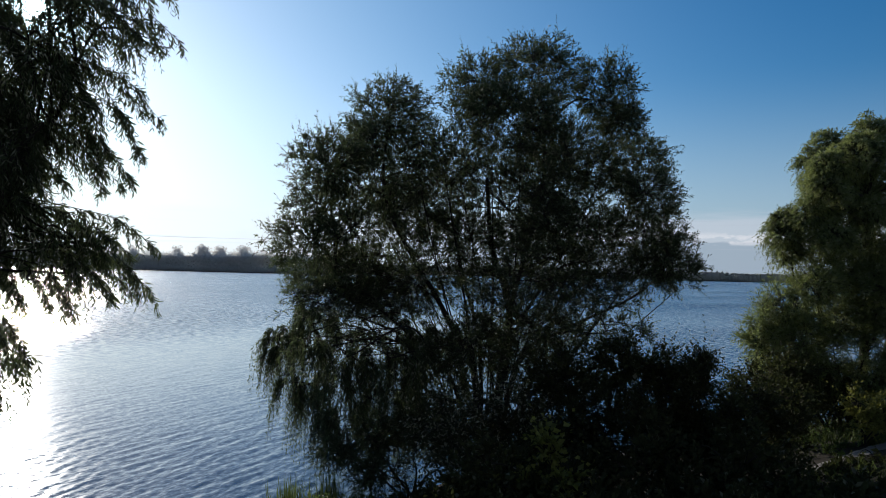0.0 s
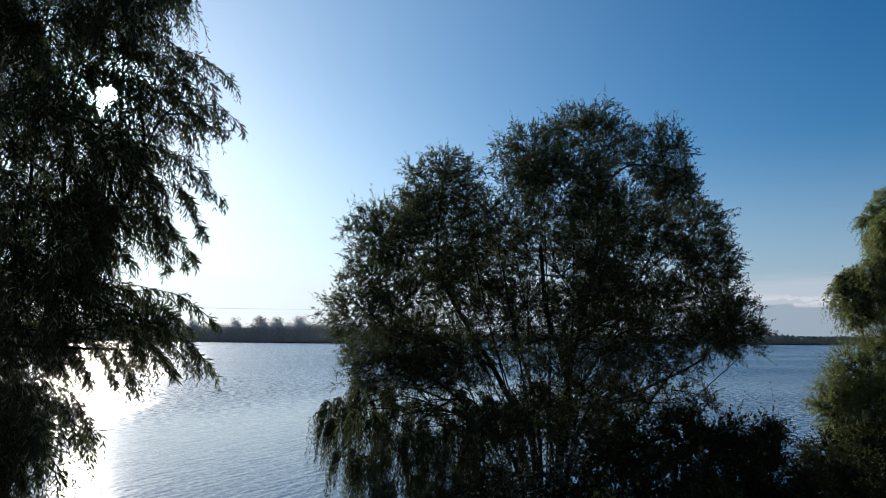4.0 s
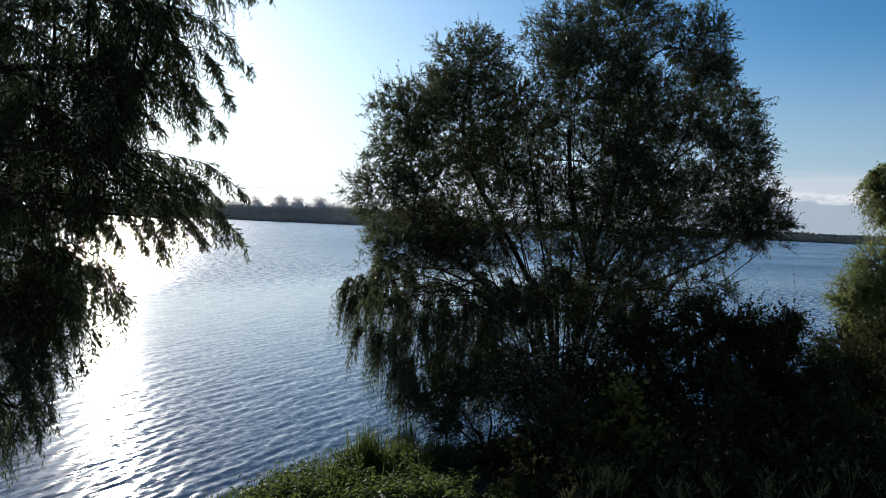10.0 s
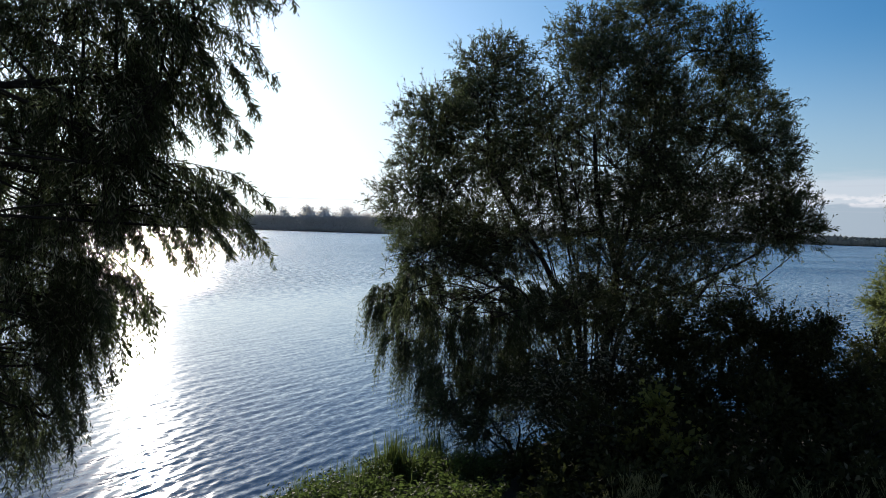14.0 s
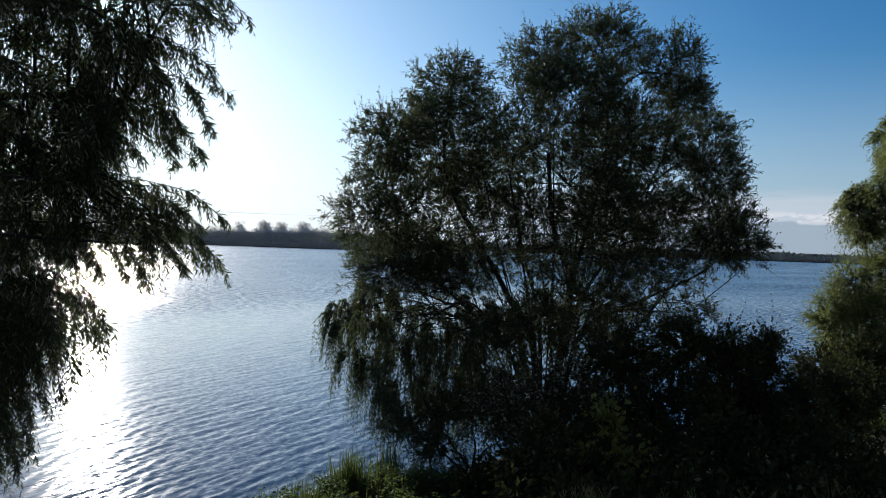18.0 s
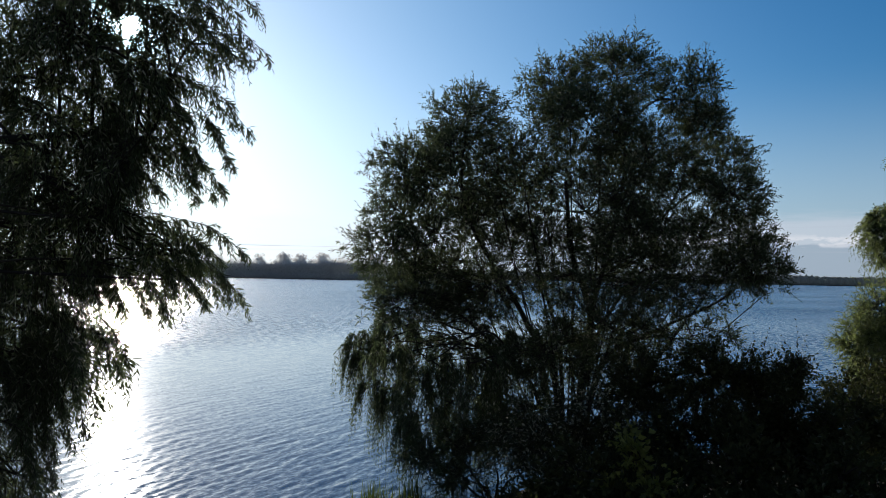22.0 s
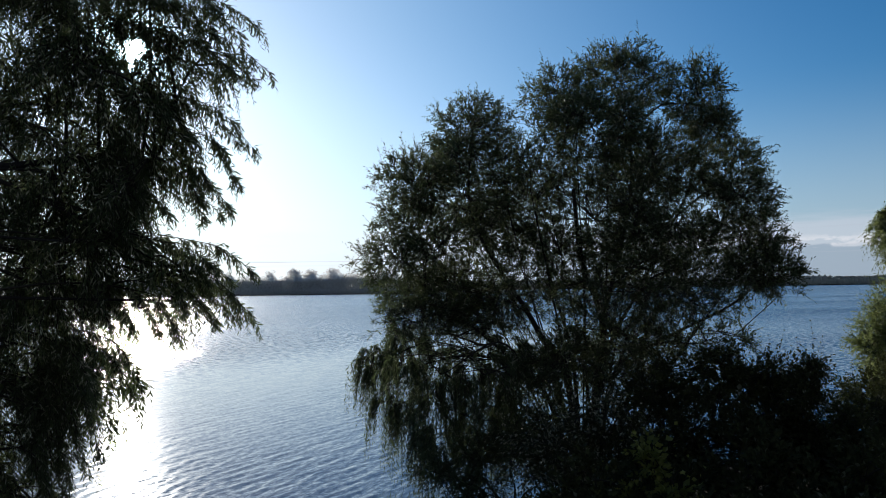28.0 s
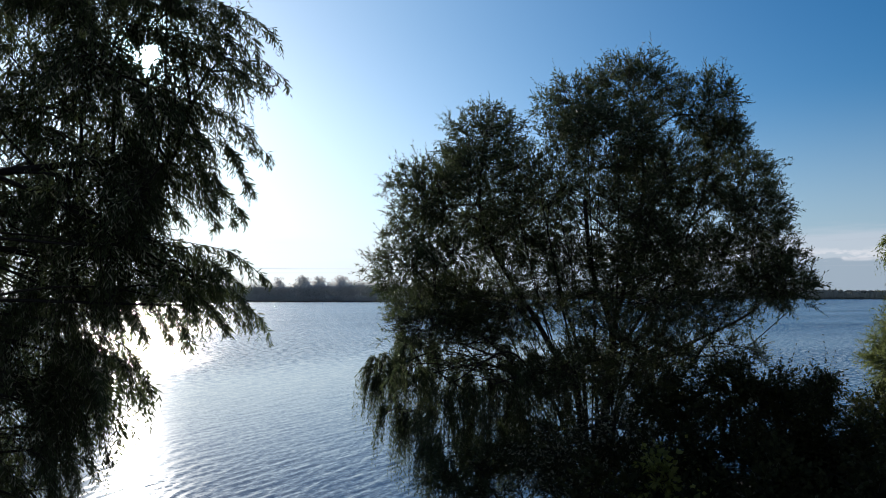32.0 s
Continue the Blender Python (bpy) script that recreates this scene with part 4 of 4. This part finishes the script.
bush("bush", 2.6, 13.9, [(2.19, 2.5, 0.9, 0.55), (3.19, 2.8, 0.85, 0.6), (2.81, 1.60, 1.4, 0.9), (1.9, 1.3, 1.0, 0.7)],
     "dense dark green bush under the big willow", BUSH_LEAF, 51, leaf=0.075, clusters=145, heart_leaves=75, group="bank bushes")
bush("bush", 4.1, 13.6, [(3.99, 2.65, 0.65, 0.5), (4.20, 1.83, 1.0, 0.8), (4.5, 2.6, 0.35, 0.45), (4.9, 2.1, 0.5, 0.4), (4.66, 2.95, 0.14, 0.24), (4.4, 1.6, 0.9, 0.6), (4.9, 1.5, 0.7, 0.5)],
     "dark bush with upright shoots standing against the water", BUSH_LEAF, 52, leaf=0.075, clusters=145, heart_leaves=75, group="bank bushes")
bush("bush", 5.9, 14.4, [(5.7, 2.15, 0.6, 0.45), (6.45, 2.1, 0.65, 0.45), (6.1, 1.6, 0.9, 0.6)], "low leafy bush beside the pale willow thicket", BUSH_LEAF, 53, leaf=0.085, group="bank bushes")
bush("bush", 8.0, 18.3, [(7.5, 2.0, 0.8, 0.6), (8.4, 2.2, 0.7, 0.6), (8.0, 1.4, 0.9, 0.5)], "dark bush at the foot of the pale willow", BUSH_LEAF, 54, group="bank bushes")
# the thicket's inner shade is coloured in with the darker willow leaf
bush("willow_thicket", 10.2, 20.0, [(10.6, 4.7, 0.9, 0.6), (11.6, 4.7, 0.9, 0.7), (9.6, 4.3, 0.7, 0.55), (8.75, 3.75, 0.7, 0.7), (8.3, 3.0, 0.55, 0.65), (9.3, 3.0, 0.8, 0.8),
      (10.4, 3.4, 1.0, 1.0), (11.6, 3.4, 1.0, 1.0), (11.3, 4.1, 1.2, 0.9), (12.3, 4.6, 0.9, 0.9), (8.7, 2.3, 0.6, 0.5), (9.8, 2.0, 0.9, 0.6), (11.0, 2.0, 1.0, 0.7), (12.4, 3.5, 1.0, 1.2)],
     "rounded thicket of pale green willow shoots on the bank", PALE_WILLOW_LEAF, 77, leaf=0.12, width=0.24, clusters=112, per=9, depth=0.6, heart_leaves=26, heart_shade_mat=WILLOW_LEAF)
bush("bush", 10.4, 20.2, [(9.4, 1.7, 1.0, 0.8), (10.6, 1.6, 1.1, 0.8), (11.9, 1.7, 1.1, 0.9), (10.6, 1.0, 1.6, 0.5)], "dark dense scrub round the foot of the pale willow", BUSH_LEAF, 59, group="bank bushes")
bush("bush", 0.9, 13.8, [(1.21, 1.9, 1.0, 0.8), (0.2, 1.5, 0.9, 0.7), (0.9, 0.9, 1.3, 0.6)], "shady bush with small glinting leaves below the willow", GLINTED_SHRUB_LEAF, 55, leaf=0.075, group="bank bushes")
bush("bush", 1.6, 11.9, [(0.9, 1.25, 0.9, 0.6), (2.0, 1.2, 0.9, 0.6), (1.4, 0.9, 1.2, 0.5)], "dense shaded bush on the slope of the bank", BUSH_LEAF, 71, leaf=0.12, clusters=30, group="bank bushes")
bush("bush", 3.9, 11.8, [(3.2, 1.5, 0.9, 0.7), (4.4, 1.5, 0.9, 0.7), (3.8, 1.0, 1.4, 0.6)], "dense shaded thorny bush on the slope of the bank", BUSH_LEAF, 72, leaf=0.12, clusters=30, group="bank bushes")
bush("bush", 6.0, 12.4, [(5.3, 1.2, 0.8, 0.5), (6.5, 0.9, 0.8, 0.35), (5.9, 0.8, 1.2, 0.4)], "dense shaded bush on the slope of the bank", BUSH_LEAF, 73, leaf=0.12, clusters=30, group="bank bushes")
bush("bush", 1.0, 9.9, [(0.6, 1.0, 0.7, 0.35), (1.5, 1.05, 0.8, 0.4), (2.3, 1.15, 0.8, 0.4)], "low dark bramble on the slope", BUSH_LEAF, 74, leaf=0.12, clusters=30, group="bank bushes")
bush("bush", 4.6, 10.2, [(3.8, 1.3, 0.8, 0.4), (4.8, 1.35, 0.8, 0.45), (5.6, 1.45, 0.7, 0.45)], "low dark bramble on the slope", BUSH_LEAF, 75, leaf=0.12, clusters=30, group="bank bushes")
bush("willow_shrub", -0.5, 14.9, [(-1.3, 1.2, 0.7, 0.45), (-0.4, 1.3, 0.8, 0.6), (0.4, 1.2, 0.8, 0.6), (-1.95, 0.85, 0.55, 0.35), (-1.2, 0.7, 0.7, 0.35)], "low willow scrub overhanging the water", WILLOW_LEAF, 76, leaf=0.1, width=0.25, clusters=90)
bush("vine_bush", 1.75, 11.5, [(1.6, 1.8, 0.28, 0.35), (1.85, 1.4, 0.35, 0.4), (1.4, 1.25, 0.35, 0.35)],
     "climbing bush with broad yellowish green leaves", VINE_LEAF, 56, leaf=0.12, width=0.85, clusters=6, per=3, depth=0.2, heart_leaves=0)
bush("bush", 8.3, 14.1, [(7.4, 1.0, 0.7, 0.1), (8.3, 1.05, 0.7, 0.1), (9.2, 1.1, 0.6, 0.1)], "low dark bramble below the dirt track", BUSH_LEAF, 78, leaf=0.09, clusters=150, twig=(0.08, 0.16), depth=0.6, heart_leaves=0, group="bank bushes")
bush("sapling", 8.8, 16.0, [(8.7, 1.85, 0.16, 0.25), (8.9, 1.5, 0.25, 0.25), (9.25, 1.75, 0.28, 0.3)], "sunlit light green sapling beside the dirt track", VINE_LEAF, 57, leaf=0.08, width=0.55, clusters=70, depth=0.12, heart_leaves=0)
bush("bush", -0.1, 11.9, [(-0.3, 0.7, 0.45, 0.3), (0.4, 0.9, 0.55, 0.4)], "low shaded bramble beside the shore herbs", BUSH_LEAF, 79, leaf=0.1, clusters=60, group="bank bushes")
bush("bush", 2.6, 10.8, [(2.2, 0.95, 1.2, 0.55), (3.6, 1.0, 1.2, 0.5), (4.8, 1.1, 1.0, 0.5)], "low shaded bramble on the bank", BUSH_LEAF, 58, leaf=0.12, clusters=30, group="bank bushes")


# ---- plants on the shore ----
def blades_at(xy, rng, low, high, width, lean=0.35, curl=0.3):
    """Grass or reed blades standing on the ground at the given points."""
    n = len(xy)
    z = ground_z(xy[:, 0], xy[:, 1]) - 0.02
    base = np.column_stack([xy, z])
    h = rng.uniform(low, high, n)
    way = unit(np.column_stack([rng.normal(size=(n, 2)) * lean, np.ones(n)]))
    return leaf_blades(base, way, h, width, rng, fold=0.4, fine=True, curl=curl)


def build_grass():
    rng = np.random.default_rng(61)
    n = 30000
    xy = np.column_stack([rng.uniform(-7, 15, n), rng.uniform(8, 24, n)])
    d = np.interp(xy[:, 0], SHORE_X, SHORE_Y) - xy[:, 1]
    xy = xy[(d > 0.2) & (d < 9) & ((xy[:, 0] < -0.7) & (np.sin(3.1 * xy[:, 0] + 1.3 * np.sin(2.3 * xy[:, 1])) + rng.normal(size=n) * 0.3 > 0.35) & ((d < 0.9) | (rng.uniform(size=n) < 0.4)) | (xy[:, 0] > 6.5)) & ~((xy[:, 0] > 6.5) & (xy[:, 1] > 14.3) & (xy[:, 1] < 16.0))]
    g = new("grass", mesh_from("grass", *blades_at(xy, rng, 0.15, 0.45, 0.04, 0.5), GRASS_BLADE))
    tagged(g, "rough green grass on the river bank", "grass", kind="stuff")


build_grass()


def build_meadow():
    """Short grass on the top of the bank."""
    rng = np.random.default_rng(66)
    n = 9000
    xy = np.column_stack([rng.uniform(-9, 16, n), rng.uniform(-6, 8.2, n)])
    d = np.interp(xy[:, 0], SHORE_X, SHORE_Y) - xy[:, 1]
    g = new("meadow", mesh_from("meadow", *blades_at(xy[d > 0.4], rng, 0.06, 0.2, 0.06, 0.5), GRASS_BLADE))
    tagged(g, "short rough grass on top of the bank", "grass", kind="stuff")


build_meadow()


def reed_clump(x, y, n, h, spread, seed, label):
    rng = np.random.default_rng(seed)
    xy = np.array([x, y]) + rng.normal(size=(n, 2)) * spread
    ob = thing("reed_clump", (0, 0, 0), label, "reeds", "reeds at the water's edge")
    part("blade_tuft", blades_at(xy, rng, h * 0.6, h, 0.02, 0.06, 0.1), GRASS_BLADE, ob, kind="stuff")


reed_clump(-2.4, 12.4, 200, 0.9, 0.13, 62, "tall narrow reeds at the water's edge")
reed_clump(-1.95, 13.6, 90, 0.85, 0.1, 63, "tall narrow reeds at the water's edge")
reed_clump(-4.0, 10.2, 90, 0.6, 0.3, 64, "short reeds at the water's edge")


for i in range(22):
    r = np.random.default_rng(660 + i)
    cx = r.uniform(-4.3, -1.4)
    cy = float(np.interp(cx, SHORE_X, SHORE_Y)) - r.uniform(0.15, 1.6)
    reed_clump(cx, cy, int(r.uniform(25, 60)), r.uniform(0.3, 0.65), r.uniform(0.08, 0.2), 680 + i, "tuft of coarse grass at the water's edge")


def herb(x, y, h, n, seed):
    """A leafy herb: upright stalks set with pairs of drooping leaves."""
    rng = np.random.default_rng(seed)
    z = float(ground_z(x, y))
    ob = thing("herb", (x, y, z), "leafy green nettle-like herb on the shore", "plant", "herbs on the shore")
    start = np.column_stack([rng.normal(size=(n, 2)) * rng.uniform(0.08, 0.2), np.full(n, -0.03)])
    way = np.column_stack([rng.normal(size=(n, 2)) * 0.28, np.ones(n)])
    wood, blades = sprays(start, way, h * rng.uniform(0.5, 1.0, n), 15, rng, rng.uniform(0.065, 0.13), rng.uniform(0.24, 0.45), rng.uniform(0.05, 0.45), spread=rng.uniform(1.0, 1.8), stem=0.004)
    part("stalk_tuft", wood, TWIG, ob, kind="stuff")
    part("leafage", blades, HERB_LEAF, ob, kind="stuff")


rng_h = np.random.default_rng(65)
patches = [(rng_h.uniform(-4.8, -0.9), rng_h.uniform(0.6, 6.2), rng_h.uniform(0.2, 0.6)) for _ in range(44)]
placed = 0
while placed < 84:
    px, pd, ph = patches[placed % 44]
    hx, hd = px + rng_h.normal() * 0.26, pd + rng_h.normal() * 0.26
    hy = float(np.interp(hx, SHORE_X, SHORE_Y)) - hd
    if hd > 1.0 and -4.9 < hx < -0.7:
        herb(hx, hy, ph * rng_h.uniform(0.7, 1.2), 8, 700 + placed)
        placed += 1


for i in range(9):
    r = np.random.default_rng(1500 + i)
    herb(-2.05 + 0.75 * r.uniform(), 12.3 + 0.7 * r.uniform(), r.uniform(0.6, 0.95), 9, 1520 + i)


for i in range(26):
    r = np.random.default_rng(1000 + i)
    herb(r.uniform(7.6, 12.5), r.uniform(18.75, 19.6), r.uniform(0.25, 0.55), 10, 1030 + i)


for i in range(12):
    r = np.random.default_rng(1100 + i)
    herb(r.uniform(8.0, 10.2), r.uniform(15.9, 16.5), r.uniform(0.15, 0.35), 9, 1130 + i)


def nettle(x, y, h, n, seed):
    """Arching stalks set with opposite pairs of toothed leaves that droop to both sides."""
    rng = np.random.default_rng(seed)
    ob = thing("nettle", (x, y, float(ground_z(x, y))), "nettle with arching stalks and drooping paired leaves", "plant", "nettles on the shore")
    a = rng.uniform(0, 2 * np.pi, n)
    reach = np.column_stack([np.cos(a), np.sin(a), np.zeros(n)])
    tall = h * rng.uniform(0.6, 1.0, n)[:, None, None]
    bow = rng.uniform(0.25, 0.6, n)[:, None, None]

    def at(u):
        return reach[:, None] * tall * bow * u ** 2 + np.array([0, 0, 1.0]) * tall * (u - 0.35 * bow * u ** 3) + reach[:, None] * 0.06

    u = np.linspace(-0.05, 1, 6)[None, :, None]
    stalks = tubes(at(u), np.linspace(0.004, 0.0015, 6)[None].repeat(n, 0), 3)
    k = 8
    ls = np.linspace(0.3, 1.0, k)[None, :, None].repeat(n, 0)
    foot, ahead = at(ls), unit(at(ls + 0.02) - at(ls))
    side = unit(np.cross(ahead, np.array([0, 0, 1.0]) + 0.3 * rng.normal(size=(n, k, 3))))
    size = rng.uniform(0.075, 0.13) * (1.2 - 0.6 * ls[..., 0]) * rng.uniform(0.85, 1.15, (n, k))
    leaves = [leaf_blades(foot.reshape(-1, 3), (hand * side + 0.35 * ahead + np.array([0, 0, -0.3])).reshape(-1, 3), size.ravel(), 0.42, rng, fine=True, curl=0.3) for hand in (-1, 1)]
    part("stalk_tuft", (stalks[0], tris(stalks[1])), TWIG, ob, kind="stuff")
    part("leafage", merged(*leaves), HERB_LEAF, ob, kind="stuff")


rng_n = np.random.default_rng(1200)
beds = [(rng_n.uniform(-3.7, -0.8), rng_n.uniform(1.2, 5.6), rng_n.uniform(0.22, 0.72)) for _ in range(30)]
for i in range(120):
    bx, bd, bh = beds[i % 30]
    nx = min(-0.7, bx + rng_n.normal() * 0.2)
    nettle(nx, float(np.interp(nx, SHORE_X, SHORE_Y)) - max(1.6, bd + rng_n.normal() * 0.25), bh * rng_n.uniform(0.7, 1.2), 5, 1210 + i)


for i in range(14):
    nettle(rng_n.uniform(-0.9, 0.2), rng_n.uniform(9.1, 10.5), rng_n.uniform(0.15, 0.35), 6, 1360 + i)


def weed(x, y, h, seed):
    """A tall weed: stalks with side shoots that curve upwards, feathery with small seed heads."""
    rng = np.random.default_rng(seed)
    ob = thing("weed", (x, y, float(ground_z(x, y))), "tall grey-green weed with feathery seed heads", "plant", "weeds on the bank")
    n, m = 3, 7
    u = np.linspace(0, 1, 6)[None, :, None]
    tip = np.column_stack([rng.normal(size=(n, 2)) * 0.3, rng.uniform(0.75, 1, n)]) * h
    lines = tip[:, None] * u * np.array([1, 1, 0]) * u + tip[:, None] * np.array([0, 0, 1.0]) * u + np.array([0, 0, -0.05]) * (1 - u)
    t = tubes(lines, np.linspace(0.005, 0.0015, 6)[None].repeat(n, 0), 4)
    part("stalk_tuft", (t[0], t[1]), SEED_STALK, ob, kind="stuff")
    f = rng.uniform(0.3, 0.85, (n, m, 1))
    base = (tip[:, None] * f).reshape(-1, 3)
    a = rng.uniform(0, 2 * np.pi, n * m)
    far = np.column_stack([np.cos(a), np.sin(a), np.zeros(n * m)])
    span = (0.42 * h * (1.1 - f.reshape(-1)))[:, None, None]
    shoots = base[:, None] + span * (far[:, None] * 0.9 * u ** 0.8 + np.array([0, 0, 1.15]) * u ** 1.5)
    t = tubes(shoots, np.linspace(0.003, 0.001, 6)[None].repeat(n * m, 0), 3)
    part("side_shoot_tuft", (t[0], t[1]), SEED_STALK, ob, kind="stuff")
    every = np.vstack([shoots.reshape(-1, 6, 3), lines])
    pick = rng.integers(0, len(every), 560)
    at = rng.uniform(1.2, 4.999, 560)
    lo, fr = at.astype(int), (at % 1)[:, None]
    foot = every[pick, lo] * (1 - fr) + every[pick, lo + 1] * fr
    way = unit(rng.normal(size=(560, 3)) * 0.6 + np.array([0, 0, 0.9]))
    part("seed_plume", leaf_blades(foot, way, rng.uniform(0.01, 0.022, 560), 0.4, rng), SEED_STALK, ob, kind="stuff")


for i, wx in enumerate((0.62, 0.8, 0.95, 1.1, 1.3, 1.75, 1.95, 2.4, 2.9, 3.05, 3.5, 3.95, 4.25, 4.5)):
    r = np.random.default_rng(800 + i)
    weed(wx, r.uniform(9.0, 9.5), r.uniform(0.45, 0.7), 820 + i)


def stone(x, y, r, seed, wet=False):
    rng = np.random.default_rng(seed)
    bm = bmesh.new()
    bmesh.ops.create_icosphere(bm, subdivisions=3, radius=1)
    o = Vector(rng.uniform(0, 50, 3))
    for v in bm.verts:
        k = 0.8 + 0.45 * noise.noise(v.co * 1.1 + o) + 0.12 * noise.noise(v.co * 3 + o)
        v.co = Vector((v.co.x * r * 1.3, v.co.y * r, v.co.z * r * 0.6)) * k
    for f in bm.faces:
        f.smooth = True
    me = bpy.data.meshes.new("stone")
    bm.to_mesh(me)
    bm.free()
    me.materials.append(WET_STONE if wet else STONE)
    ob = new("stone", me)
    ob.matrix_world = pose(x, y, max(float(ground_z(x, y)), 0) + r * 0.2, 0, 0, rng.uniform(0, 360))
    tagged(ob, "dark wet stone at the water's edge" if wet else "weathered grey stone at the water's edge", "stone", "shore stones")


for i, (x, y, r) in enumerate(((-4.08, 11.75, 0.2), (-3.85, 12.1, 0.13), (-4.35, 11.2, 0.14), (-3.2, 13.2, 0.15), (-3.6, 12.5, 0.11), (-1.3, 14.9, 0.16), (-4.7, 10.3, 0.14),
                                ( -4.15, 11.45, 0.12), (-2.9, 13.7, 0.12), (-4.55, 10.75, 0.1))):
    stone(x, y, r, 900 + i)

for i in range(34):
    r = np.random.default_rng(1400 + i)
    x = r.uniform(-4.9, -1.6)
    stone(x, float(np.interp(x, SHORE_X, SHORE_Y)) - r.uniform(-0.1, 0.9), r.uniform(0.06, 0.16), 1440 + i, True)
